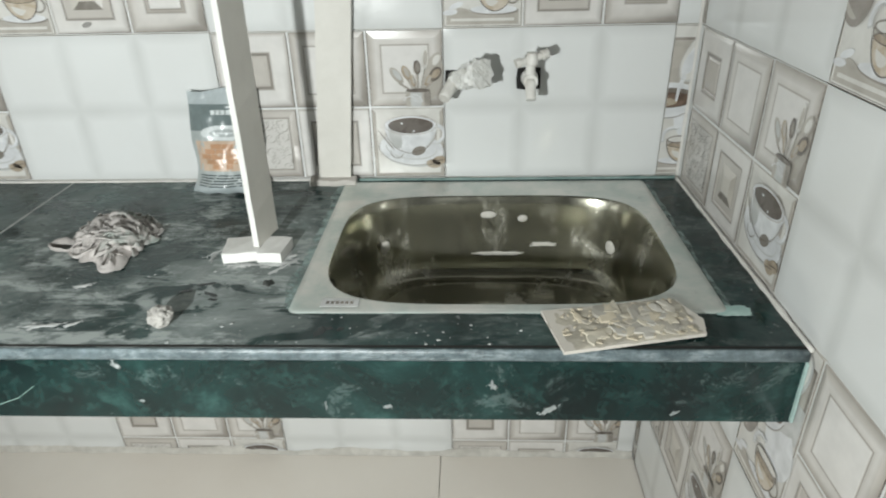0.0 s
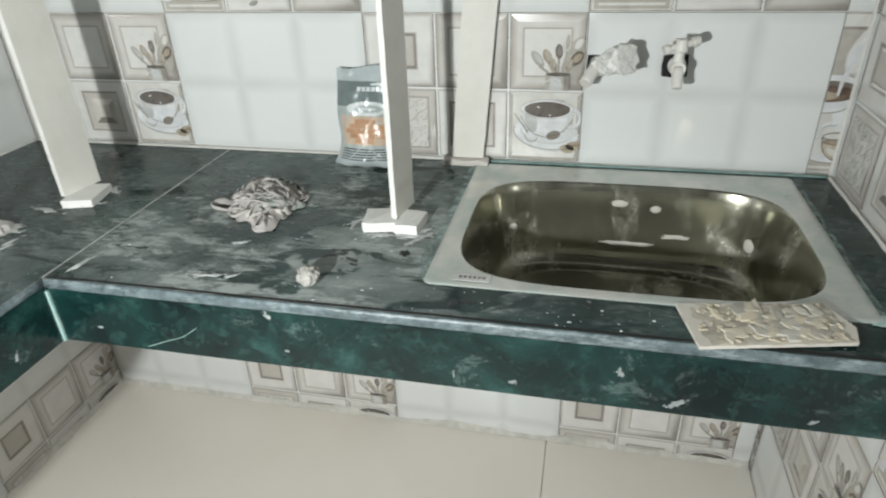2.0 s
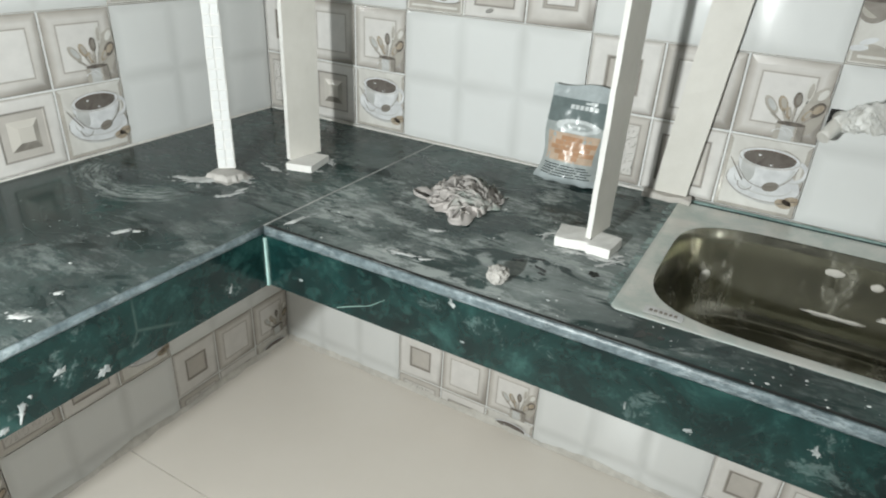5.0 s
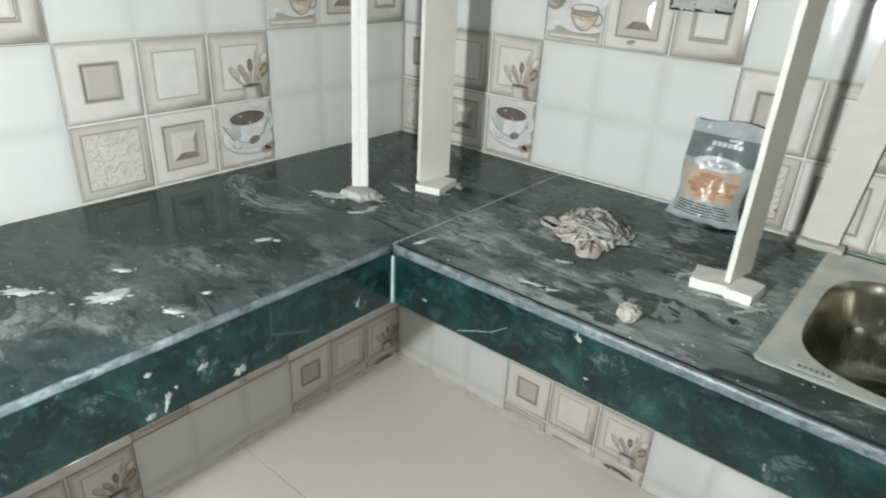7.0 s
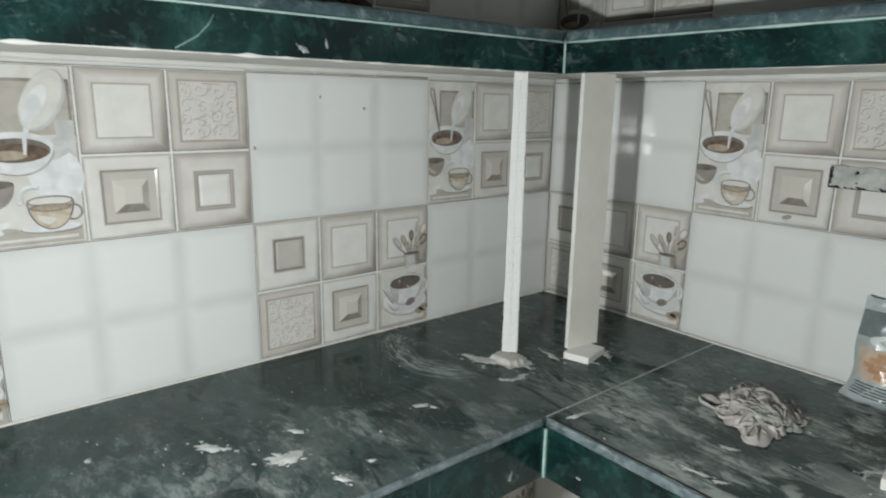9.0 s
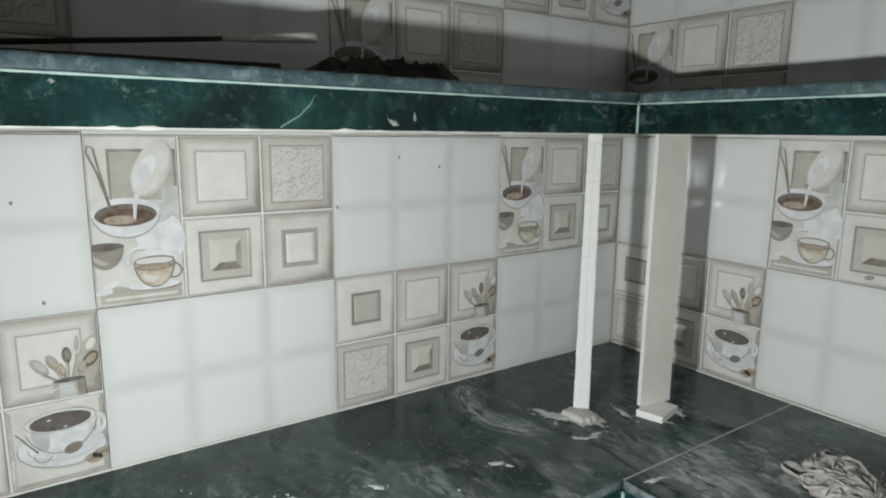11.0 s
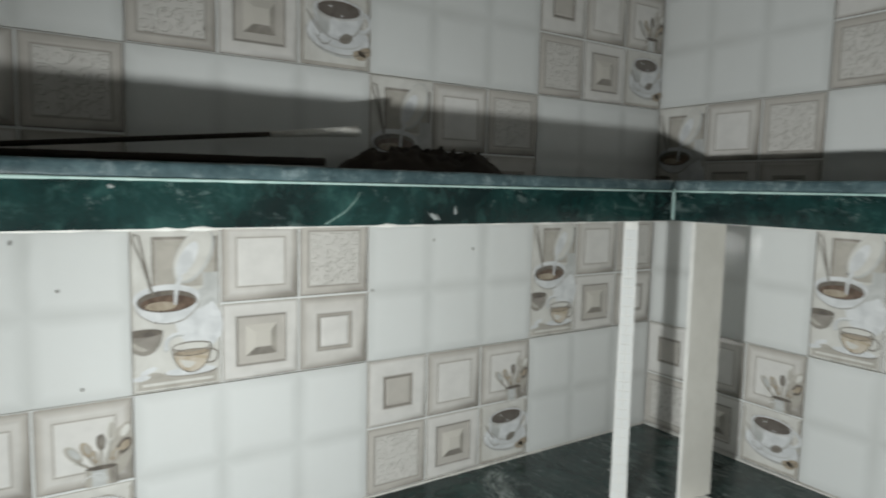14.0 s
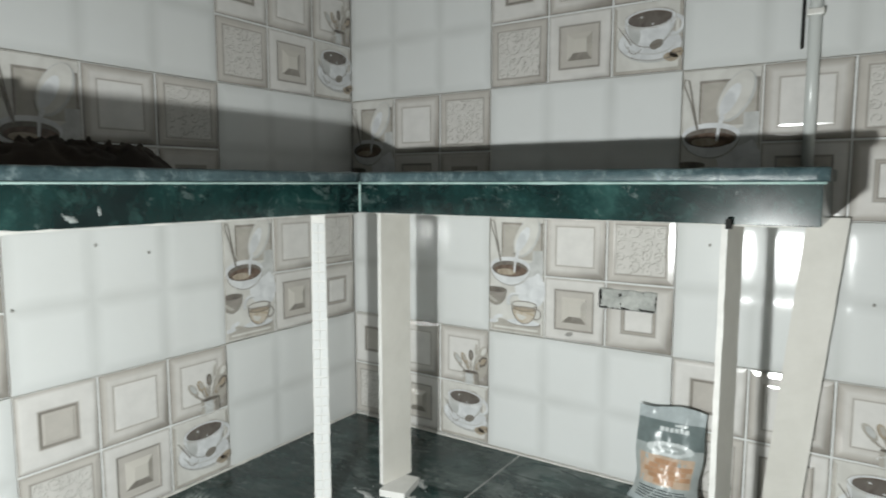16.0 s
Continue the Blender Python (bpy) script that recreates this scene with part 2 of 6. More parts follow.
def rough_solid(name, a, b, scale=30, rough=0.85, strength=0.5, dist=0.002):
    m = mat(name, a, rough)
    k = Net(m)
    n1, n2 = k.noise(scale, 8, 0.65), k.noise(scale * 0.17, 4)
    k.colour(k.mix(k.ramp(k.math("ADD", k.math("MULTIPLY", n1, 0.5), k.math("MULTIPLY", n2, 0.5)), (0.36, 0.0), (0.64, 1.0)), a, b))
    k.bump(n1, strength, dist)
    return m


CEMENT_EDGE = rough_solid("cement_streaked_edge", (0.04, 0.058, 0.064), (0.165, 0.21, 0.225), 130, 0.36, 0.4)
k = Net(CEMENT_EDGE)
smear = k.math("MULTIPLY", k.ramp(k.noise(14, 6, 0.7), (0.40, 0.1), (0.60, 1.0)), k.ramp(k.noise(85, 8, 0.78, k.scaled(0.5, 0.5, 1.6), 0.3), (0.47, 0.0), (0.60, 1.0)))
k.colour(k.mix(k.math("MULTIPLY", smear, 0.5), k.b.inputs["Base Color"].links[0].from_socket, (0.46, 0.52, 0.53)))
SHELF_EDGE = rough_solid("cement_smeared_shelf_edge", (0.022, 0.045, 0.052), (0.085, 0.135, 0.148), 70, 0.34, 0.5)
k = Net(SHELF_EDGE)
smear = k.ramp(k.noise(34, 9, 0.76, warp=0.3), (0.52, 0.0), (0.64, 1.0))
k.colour(k.mix(k.math("MULTIPLY", smear, 0.45), k.b.inputs["Base Color"].links[0].from_socket, (0.34, 0.42, 0.43)))
SEALANT = rough_solid("pale_green_grout", (0.30, 0.47, 0.44), (0.52, 0.66, 0.62), 60, 0.7)
GROUT = rough_solid("white_grout", (0.62, 0.60, 0.56), (0.74, 0.72, 0.68), 70, 0.9)
CEMENT = rough_solid("cement", (0.42, 0.40, 0.37), (0.55, 0.52, 0.48), 25, 0.95)
PLASTER = rough_solid("white_plaster", (0.60, 0.59, 0.56), (0.72, 0.71, 0.68), 12, 0.92, 0.3)
PAINT = rough_solid("grey_white_paint", (0.46, 0.48, 0.48), (0.56, 0.57, 0.56), 5, 0.8, 0.2)
FLOOR = rough_solid("cream_vitrified_tile", (0.74, 0.69, 0.62), (0.79, 0.745, 0.68), 3, 0.25, 0.03)
BOARD = rough_solid("cream_tile_strip", (0.60, 0.58, 0.53), (0.70, 0.68, 0.63), 14, 0.55, 0.1)
CHALK = rough_solid("tile_strip_edge", (0.66, 0.65, 0.62), (0.80, 0.79, 0.76), 45, 0.9, 0.6)
CEIL_DARK = rough_solid("unseen_ceiling_dark", (0.17, 0.165, 0.155), (0.27, 0.26, 0.245), 8, 0.95, 0.4)
UNSEEN_DARK = rough_solid("unseen_passage_dark", (0.16, 0.155, 0.145), (0.24, 0.23, 0.21), 6, 0.95, 0.3)
# Shade painted on hole plates, gap strip and conduit line; also the black wedge
DARK = mat("shade_and_black", (0.012, 0.011, 0.010), 0.9)


# ==== mesh helpers ====
def finish(bm, name, mats, parent=None, smooth=False, loc=None):
    me = bpy.data.meshes.new(name)
    bm.normal_update()
    bm.to_mesh(me)
    bm.free()
    for m in mats if isinstance(mats, (list, tuple)) else [mats]:
        me.materials.append(m)
    if smooth:
        me.polygons.foreach_set("use_smooth", [True] * len(me.polygons))
    ob = new(name, me)
    if parent:
        ob.parent = parent
    if loc:
        ob.location = loc
    return ob


def part(name, bm, material, parent, label="", smooth=False):
    return tagged(finish(bm, name, material, parent, smooth), label)


def empty(name, loc=(0, 0, 0), **tags):
    ob = new(name)
    ob.location = loc
    return tagged(ob, **tags)


def add_box(bm, x0, x1, y0, y1, z0, z1, bevel=0.0, mi=0, m=None):
    vs = [bm.verts.new((x, y, z)) for z in (z0, z1) for y in (y0, y1) for x in (x0, x1)]
    fs = [bm.faces.new([vs[i] for i in q]) for q in ((0, 2, 3, 1), (4, 5, 7, 6), (0, 1, 5, 4), (2, 6, 7, 3), (0, 4, 6, 2), (1, 3, 7, 5))]
    for f in fs:
        f.material_index = mi
    if bevel:
        r = bmesh.ops.bevel(bm, geom=list({e for f in fs for e in f.edges}), offset=bevel, segments=2, affect="EDGES", profile=0.6)
        vs = list({v for f in r["faces"] for v in f.verts} | {v for v in vs if v.is_valid})
    if m is not None:
        bmesh.ops.transform(bm, matrix=m, verts=[v for v in vs if v.is_valid])
    return vs


def box(x0, x1, y0, y1, z0, z1, bevel=0.0):
    bm = bmesh.new()
    add_box(bm, x0, x1, y0, y1, z0, z1, bevel)
    return bm


def roughen(bm, amount, scale=30.0, seed=0.0):
    for v in bm.verts:
        v.co += noise.noise_vector(v.co * scale + Vector((seed, seed * 2, 0))) * amount


def prism(profile, a, b, axis):
    """A profile of (across, up) points, drawn out from a to b along "x" or "y"; across is the other axis."""
    bm = bmesh.new()
    put = (lambda s, p: (s, p[0], p[1])) if axis == "x" else (lambda s, p: (p[0], s, p[1]))
    n = max(2, int(abs(b - a) / 0.02))
    rings = [[bm.verts.new(put(a + (b - a) * i / n, p)) for p in profile] for i in range(n + 1)]
    k = len(profile)
    for r, q in zip(rings, rings[1:]):
        for i in range(k):
            bm.faces.new((r[i], r[(i + 1) % k], q[(i + 1) % k], q[i]))
    bm.faces.new(rings[0])
    bm.faces.new(rings[-1])
    bmesh.ops.recalc_face_normals(bm, faces=bm.faces)
    return bm


# ==== wall tiles: one mesh a kind, 0.45 x 0.30, u to the right, v up, n out of the wall ====
def quad(bm, pts, mi):
    f = bm.faces.new([bm.verts.new(p) for p in pts])
    f.material_index = mi
    return f


def frame_ring(bm, a, b, na, nb, mis):
    """Four sloped faces between rectangles a (outer) and b (inner), (u0, v0, u1, v1); mis: bottom, right, top, left."""
    A = [(a[0], a[1], na), (a[2], a[1], na), (a[2], a[3], na), (a[0], a[3], na)]
    B = [(b[0], b[1], nb), (b[2], b[1], nb), (b[2], b[3], nb), (b[0], b[3], nb)]
    for i in range(4):
        j = (i + 1) % 4
        quad(bm, (A[i], A[j], B[j], B[i]), mis[i])


def inset(r, d):
    return (r[0] + d, r[1] + d, r[2] - d, r[3] - d)


def flat(bm, r, n, mi):
    quad(bm, ((r[0], r[1], n), (r[2], r[1], n), (r[2], r[3], n), (r[0], r[3], n)), mi)


def disc(bm, cu, cv, ru, rv, n, mi, turn=0.0, a0=0.0, a1=360.0, steps=28):
    """A printed ellipse, or the piece of it from a0 to a1."""
    c, s = math.cos(radians(turn)), math.sin(radians(turn))
    pts = []
    for i in range(steps if a1 - a0 >= 360 else steps + 1):
        t = radians(a0 + (a1 - a0) * i / steps)
        x, y = ru * math.cos(t), rv * math.sin(t)
        pts.append((cu + x * c - y * s, cv + x * s + y * c, n))
    quad(bm, pts, mi)


def stroke(bm, pts, w0, w1, n, mi):
    """A printed line along points, tapering from w0 to w1."""
    pts = [Vector(p) for p in pts]
    left, right = [], []
    for i, p in enumerate(pts):
        d = (pts[min(i + 1, len(pts) - 1)] - pts[max(i - 1, 0)]).normalized()
        w = (w0 + (w1 - w0) * i / (len(pts) - 1)) / 2
        left.append((p.x - d.y * w, p.y + d.x * w, n))
        right.append((p.x + d.y * w, p.y - d.x * w, n))
    for i in range(len(pts) - 1):
        quad(bm, (right[i], right[i + 1], left[i + 1], left[i]), mi)


def arc(cu, cv, r0, r1, a0, a1, steps=12):
    return [(cu + (r0 + (r1 - r0) * i / steps) * math.cos(radians(a0 + (a1 - a0) * i / steps)),
             cv + (r0 + (r1 - r0) * i / steps) * math.sin(radians(a0 + (a1 - a0) * i / steps))) for i in range(steps + 1)]


def cell_rect(i, j):
    return (i * CELL + 0.002, j * CELL + 0.002, (i + 1) * CELL - 0.002, (j + 1) * CELL - 0.002)


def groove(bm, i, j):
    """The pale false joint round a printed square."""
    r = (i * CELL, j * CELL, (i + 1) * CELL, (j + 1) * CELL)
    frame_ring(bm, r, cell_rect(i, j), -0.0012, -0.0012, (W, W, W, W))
    # Lower and right bevels umber, top paler: the joint's shading drawn in colour
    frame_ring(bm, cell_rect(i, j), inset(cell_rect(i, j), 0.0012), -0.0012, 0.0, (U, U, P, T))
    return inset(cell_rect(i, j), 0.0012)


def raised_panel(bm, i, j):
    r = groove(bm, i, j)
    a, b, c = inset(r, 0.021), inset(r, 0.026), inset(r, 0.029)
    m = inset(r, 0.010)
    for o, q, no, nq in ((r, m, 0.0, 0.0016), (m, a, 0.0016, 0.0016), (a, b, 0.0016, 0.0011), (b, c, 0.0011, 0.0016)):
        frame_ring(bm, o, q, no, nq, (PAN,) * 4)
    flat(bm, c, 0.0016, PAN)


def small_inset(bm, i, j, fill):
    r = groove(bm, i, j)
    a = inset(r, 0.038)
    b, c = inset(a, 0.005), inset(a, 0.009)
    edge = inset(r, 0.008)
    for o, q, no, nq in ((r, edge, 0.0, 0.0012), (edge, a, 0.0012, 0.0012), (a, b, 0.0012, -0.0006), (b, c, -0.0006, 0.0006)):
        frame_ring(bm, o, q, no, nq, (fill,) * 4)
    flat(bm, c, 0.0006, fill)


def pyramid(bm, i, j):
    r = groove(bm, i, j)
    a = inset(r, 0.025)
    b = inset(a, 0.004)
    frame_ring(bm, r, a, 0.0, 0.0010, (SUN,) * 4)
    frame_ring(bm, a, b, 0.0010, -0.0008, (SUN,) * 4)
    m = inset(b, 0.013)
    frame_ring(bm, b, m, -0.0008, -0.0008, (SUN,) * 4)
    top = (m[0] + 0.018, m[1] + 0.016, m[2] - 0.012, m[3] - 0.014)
    # Darker lower and right faces: the peak's shaded sides drawn in print colour
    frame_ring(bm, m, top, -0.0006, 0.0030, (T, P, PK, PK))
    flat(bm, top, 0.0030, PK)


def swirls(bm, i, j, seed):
    """Embossed scrollwork, each stroke with its shadow drawn below and right of it."""
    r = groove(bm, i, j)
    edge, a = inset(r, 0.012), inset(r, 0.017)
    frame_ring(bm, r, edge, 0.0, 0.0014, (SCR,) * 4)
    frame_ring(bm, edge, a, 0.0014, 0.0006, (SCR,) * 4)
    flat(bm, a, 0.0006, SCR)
    rng = random.Random(seed)
    w = a[2] - a[0]
    def shaded_stroke(pts, w0, w1, n):
        pts = [(min(max(x, a[0] + 0.003), a[2] - 0.003), min(max(y, a[1] + 0.003), a[3] - 0.003)) for x, y in pts]
        # the offset taupe copy is the stroke's painted shadow
        stroke(bm, [(x + 0.0009, y - 0.0010) for x, y in pts], w0 * 1.05, w1 * 1.05, n, T)
        stroke(bm, pts, w0, w1, n + 0.0004, C)
    # large scrolls, then fans of leaves curling off them
    for p in range(4):
        for q in range(4):
            cu = a[0] + w * (p + 0.5 + rng.uniform(-0.18, 0.18)) / 4
            cv = a[1] + w * (q + 0.5 + rng.uniform(-0.18, 0.18)) / 4
            s, start = rng.choice((-1, 1)), rng.uniform(0, 360)
            big = w / 4 * rng.uniform(0.40, 0.54)
            shaded_stroke(arc(cu, cv, big, big * 0.16, start, start + s * rng.uniform(380, 520), 20), 0.0030, 0.0010, 0.0010 + 0.0002 * rng.random())
            for f in range(4):
                t = start - s * (12 + 17 * f)
                d = big * (1.0 + 0.16 * f)
                lu, lv = cu + d * math.cos(radians(t)), cv + d * math.sin(radians(t))
                shaded_stroke(arc(lu, lv, big * 0.15, big * 0.75, t, t + s * 95, 6), 0.0006, 0.0026, 0.0012 + 0.0001 * f)


def saucer_cup(bm, u, v, s=1.0):
    """A white coffee cup on its saucer, with two beans."""
    n = 0.0010
    disc(bm, u + 0.003, v - 0.031 * s, 0.054 * s, 0.028 * s, n, SH, -6)
    disc(bm, u, v - 0.027 * s, 0.054 * s, 0.028 * s, n + 0.0003, CU, -6)
    disc(bm, u, v - 0.026 * s, 0.043 * s, 0.020 * s, n + 0.0005, SH, -6)
    disc(bm, u, v - 0.024 * s, 0.042 * s, 0.0195 * s, n + 0.0007, CU, -6)
    stroke(bm, arc(u + 0.040 * s, v - 0.001, 0.016 * s, 0.014 * s, -110, 110), 0.006 * s, 0.007 * s, n + 0.0009, SH)
    stroke(bm, arc(u + 0.039 * s, v + 0.0, 0.016 * s, 0.014 * s, -110, 110), 0.004 * s, 0.005 * s, n + 0.0011, CU)
    disc(bm, u, v + 0.014 * s, 0.043 * s, 0.047 * s, n + 0.0012, CU, 0, 180, 360)
    disc(bm, u + 0.012 * s, v + 0.010 * s, 0.028 * s, 0.040 * s, n + 0.0014, SH, 0, 255, 350)
    disc(bm, u + 0.008 * s, v + 0.012 * s, 0.030 * s, 0.041 * s, n + 0.0016, CU, 0, 250, 350)
    disc(bm, u, v + 0.014 * s, 0.043 * s, 0.016 * s, n + 0.0018, CU)
    disc(bm, u, v + 0.013 * s, 0.037 * s, 0.0132 * s, n + 0.0020, MO)
    disc(bm, u - 0.014 * s, v + 0.017 * s, 0.0022 * s, 0.0012 * s, n + 0.0024, CU)
    disc(bm, u + 0.005 * s, v + 0.004 * s, 0.0022 * s, 0.0012 * s, n + 0.0024, CU)
    outline(bm, u, v + 0.014 * s, 0.043 * s, 0.016 * s, n + 0.0026, P)
    outline(bm, u, v + 0.014 * s, 0.0435 * s, 0.0475 * s, n + 0.0026, T, 0.0014, 0, 195, 350)
    outline(bm, u, v - 0.027 * s, 0.054 * s, 0.028 * s, n + 0.0010, T, 0.0014, -6, 170, 380)
    outline(bm, u + 0.001, v + 0.013 * s, 0.037 * s, 0.0125 * s, n + 0.0027, K, 0.0016, 0, 10, 170)
    disc(bm, u - 0.026 * s, v - 0.006 * s, 0.010 * s, 0.022 * s, n + 0.0019, SH, 12)
    stroke(bm, [(u - 0.054 * s, v + 0.006 * s), (u - 0.030 * s, v - 0.027 * s)], 0.0018, 0.003, n + 0.0021, T)
    disc(bm, u - 0.025 * s, v - 0.031 * s, 0.013 * s, 0.006 * s, n + 0.0021, CU, -15)
    stroke(bm, arc(u - 0.025 * s, v - 0.031 * s, 0.010 * s, 0.012 * s, 170, 340), 0.0015, 0.0015, n + 0.0023, T)
    for du, dv, t in ((0.012, -0.030, 20), (0.046, -0.047, 12), (0.036, -0.053, -10)):
        disc(bm, u + du * s, v + dv * s, 0.012 * s, 0.0075 * s, n + 0.0022, TN if du > 0.03 else T, t)
        stroke(bm, [(u + (du - 0.009) * s, v + (dv - 0.002) * s), (u + (du + 0.009) * s, v + (dv + 0.002) * s)], 0.002, 0.0008, n + 0.0025, U)


def outline(bm, cu, cv, ru, rv, n, mi, width=0.0012, turn=0.0, a0=0.0, a1=360.0):
    c, q = math.cos(radians(turn)), math.sin(radians(turn))
    pts = []
    for k in range(25):
        t = radians(a0 + (a1 - a0) * k / 24)
        x, y = ru * math.cos(t), rv * math.sin(t)
        pts.append((cu + x * c - y * q, cv + x * q + y * c))
    stroke(bm, pts, width, width, n, mi)


def cup_cell(bm, i, j):
    r = groove(bm, i, j)
    edge = inset(r, 0.007)
    # Top of the rim paler than its other sides, relief shading as colour
    frame_ring(bm, r, edge, 0.0, 0.0006, (P, P, C, P))
    flat(bm, edge, 0.0006, C)
    disc(bm, r[0] + 0.10, r[1] + 0.085, 0.030, 0.045, 0.0008, P)
    saucer_cup(bm, r[0] + 0.077, r[1] + 0.093, 1.24)


def spoons_cell(bm, i, j):
    r = groove(bm, i, j)
    a = inset(r, 0.014)
    frame_ring(bm, r, a, 0.0, 0.0010, (PAN,) * 4)
    flat(bm, a, 0.0010, PAN)
    u, v = r[0] + 0.094, r[1] + 0.020
    disc(bm, u + 0.030, v + 0.035, 0.020, 0.045, 0.0012, P, -12)
    for k, (du, dv, t, ru, rv, m1, m2) in enumerate(((-0.040, 0.040, 128, 0.019, 0.0085, P, SH), (-0.021, 0.045, 114, 0.015, 0.0078, TN, P), (0.016, 0.072, 86, 0.022, 0.0070, C, P), (0.037, 0.068, 60, 0.017, 0.0100, P, C),
                                                   (0.001, 0.055, 93, 0.014, 0.0072, U, T), (0.036, 0.042, 50, 0.016, 0.0105, U, TN), (0.022, 0.030, 62, 0.012, 0.0050, TN, P), (-0.008, 0.030, 104, 0.012, 0.0045, TN, P))):
        n = 0.0014 + 0.0003 * k
        stroke(bm, [(u + 0.15 * du, v + 0.004), (u + du * 0.92, v + dv - ru * 0.7)], 0.0040, 0.0052, n, P if m1 != C else C)
        stroke(bm, [(u + 0.15 * du + 0.0020, v + 0.004), (u + du * 0.92 + 0.0022, v + dv - ru * 0.7)], 0.0012, 0.0014, n + 0.0001, T)
        disc(bm, u + du, v + dv, ru, rv, n + 0.0001, m1, t)
        disc(bm, u + du + 0.0015, v + dv + 0.001, ru * 0.66, rv * 0.60, n + 0.0002, m2, t)
    # the pot that holds them
    flat(bm, (u - 0.023, v - 0.021, u + 0.025, v + 0.011), 0.0042, P)
    flat(bm, (u - 0.014, v - 0.021, u + 0.008, v + 0.011), 0.0043, SH)
    flat(bm, (u + 0.013, v - 0.021, u + 0.025, v + 0.011), 0.0044, T)
    disc(bm, u + 0.001, v + 0.011, 0.024, 0.004, 0.0046, U)
    stroke(bm, arc(u - 0.012, v - 0.014, 0.010, 0.016, 20, 160), 0.0014, 0.0014, 0.0048, CU)
    stroke(bm, arc(u - 0.004, v - 0.016, 0.014, 0.020, 15, 120), 0.0014, 0.0014, 0.0049, CU)


def pouring_cells(bm, i):
    """Two squares high: a ladle pours into a coffee cup, with a dark bowl and a glass of tea below."""
    u0, v0 = i * CELL, 0.0
    r = (u0 + 0.002, v0 + 0.002, u0 + CELL - 0.002, v0 + 2 * CELL - 0.002)
    frame_ring(bm, (u0, v0, u0 + CELL, 2 * CELL), r, -0.0012, -0.0012, (C, C, C, C))
    e = inset(r, 0.0015)
    # Rim printed darker below and at right, as its shaded sides
    frame_ring(bm, r, e, -0.0012, 0.0, (T, T, P, P))
    flat(bm, e, 0.0, C)
    flat(bm, (e[0] + 0.03, v0 + 0.158, e[2] - 0.004, e[3] - 0.006), 0.0003, C)
    flat(bm, (u0 + 0.034, v0 + 0.19, u0 + 0.145, v0 + 0.276), 0.0004, T)
    flat(bm, (u0 + 0.038, v0 + 0.186, u0 + 0.140, v0 + 0.271), 0.0005, P)
    flat(bm, (e[0] + 0.004, v0 + 0.006, e[2] - 0.004, v0 + 0.030), 0.0004, P)
    flat(bm, (e[0] + 0.012, v0 + 0.012, e[2] - 0.012, v0 + 0.017), 0.0006, C)
    flat(bm, (u0 + 0.118, v0 + 0.150, u0 + 0.146, v0 + 0.21), 0.0006, SH)
    disc(bm, u0 + 0.112, v0 + 0.120, 0.040, 0.050, 0.0007, CU, 20)
    disc(bm, u0 + 0.118, v0 + 0.165, 0.034, 0.016, 0.0008, SH, 30)
    # cup
    disc(bm, u0 + 0.060, v0 + 0.166, 0.054, 0.046, 0.0011, SH, 0, 180, 360)
    disc(bm, u0 + 0.058, v0 + 0.168, 0.054, 0.046, 0.0013, CU, 0, 180, 360)
    disc(bm, u0 + 0.058, v0 + 0.168, 0.055, 0.024, 0.0015, CU)
    disc(bm, u0 + 0.058, v0 + 0.162, 0.049, 0.019, 0.0017, U)
    disc(bm, u0 + 0.060, v0 + 0.158, 0.045, 0.0145, 0.0019, K)
    disc(bm, u0 + 0.048, v0 + 0.154, 0.026, 0.008, 0.0021, TN)
    # ladle, wire handle and the milk that runs off it
    stroke(bm, [(u0 + 0.033, v0 + 0.176), (u0 + 0.018, v0 + 0.235), (u0 + 0.004, v0 + 0.270), (u0 + 0.006, v0 + 0.281), (u0 + 0.014, v0 + 0.278), (u0 + 0.024, v0 + 0.225), (u0 + 0.034, v0 + 0.178)], 0.003, 0.003, 0.0023, T)
    disc(bm, u0 + 0.106, v0 + 0.240, 0.052, 0.026, 0.0021, SH, 62)
    disc(bm, u0 + 0.102, v0 + 0.243, 0.052, 0.026, 0.0023, C, 62)
    disc(bm, u0 + 0.092, v0 + 0.236, 0.034, 0.013, 0.0024, CU, 62)
    stroke(bm, [(u0 + 0.080, v0 + 0.205), (u0 + 0.073, v0 + 0.180), (u0 + 0.071, v0 + 0.155)], 0.010, 0.004, 0.0025, CU)
    # dark bowl with a curled handle
    disc(bm, u0 + 0.020, v0 + 0.108, 0.030, 0.040, 0.0015, T, 0, 180, 360)
    disc(bm, u0 + 0.018, v0 + 0.106, 0.022, 0.030, 0.0017, P, 0, 200, 290)
    disc(bm, u0 + 0.020, v0 + 0.108, 0.030, 0.007, 0.0019, U)
    stroke(bm, arc(u0 + 0.072, v0 + 0.078, 0.016, 0.024, 200, 60), 0.010, 0.006, 0.0021, SH)
    stroke(bm, arc(u0 + 0.071, v0 + 0.080, 0.016, 0.024, 200, 60), 0.006, 0.004, 0.0023, CU)
    # glass of tea on a saucer
    disc(bm, u0 + 0.098, v0 + 0.030, 0.044, 0.008, 0.0012, T)
    disc(bm, u0 + 0.096, v0 + 0.032, 0.044, 0.008, 0.0014, CU)
    disc(bm, u0 + 0.098, v0 + 0.076, 0.033, 0.046, 0.0016, P, 0, 180, 360)
    disc(bm, u0 + 0.098, v0 + 0.066, 0.030, 0.035, 0.0018, TE, 0, 180, 360)
    disc(bm, u0 + 0.092, v0 + 0.064, 0.016, 0.026, 0.0020, C, 0, 200, 320)
    disc(bm, u0 + 0.098, v0 + 0.066, 0.030, 0.006, 0.0022, TN)
    disc(bm, u0 + 0.098, v0 + 0.077, 0.033, 0.008, 0.0020, T)
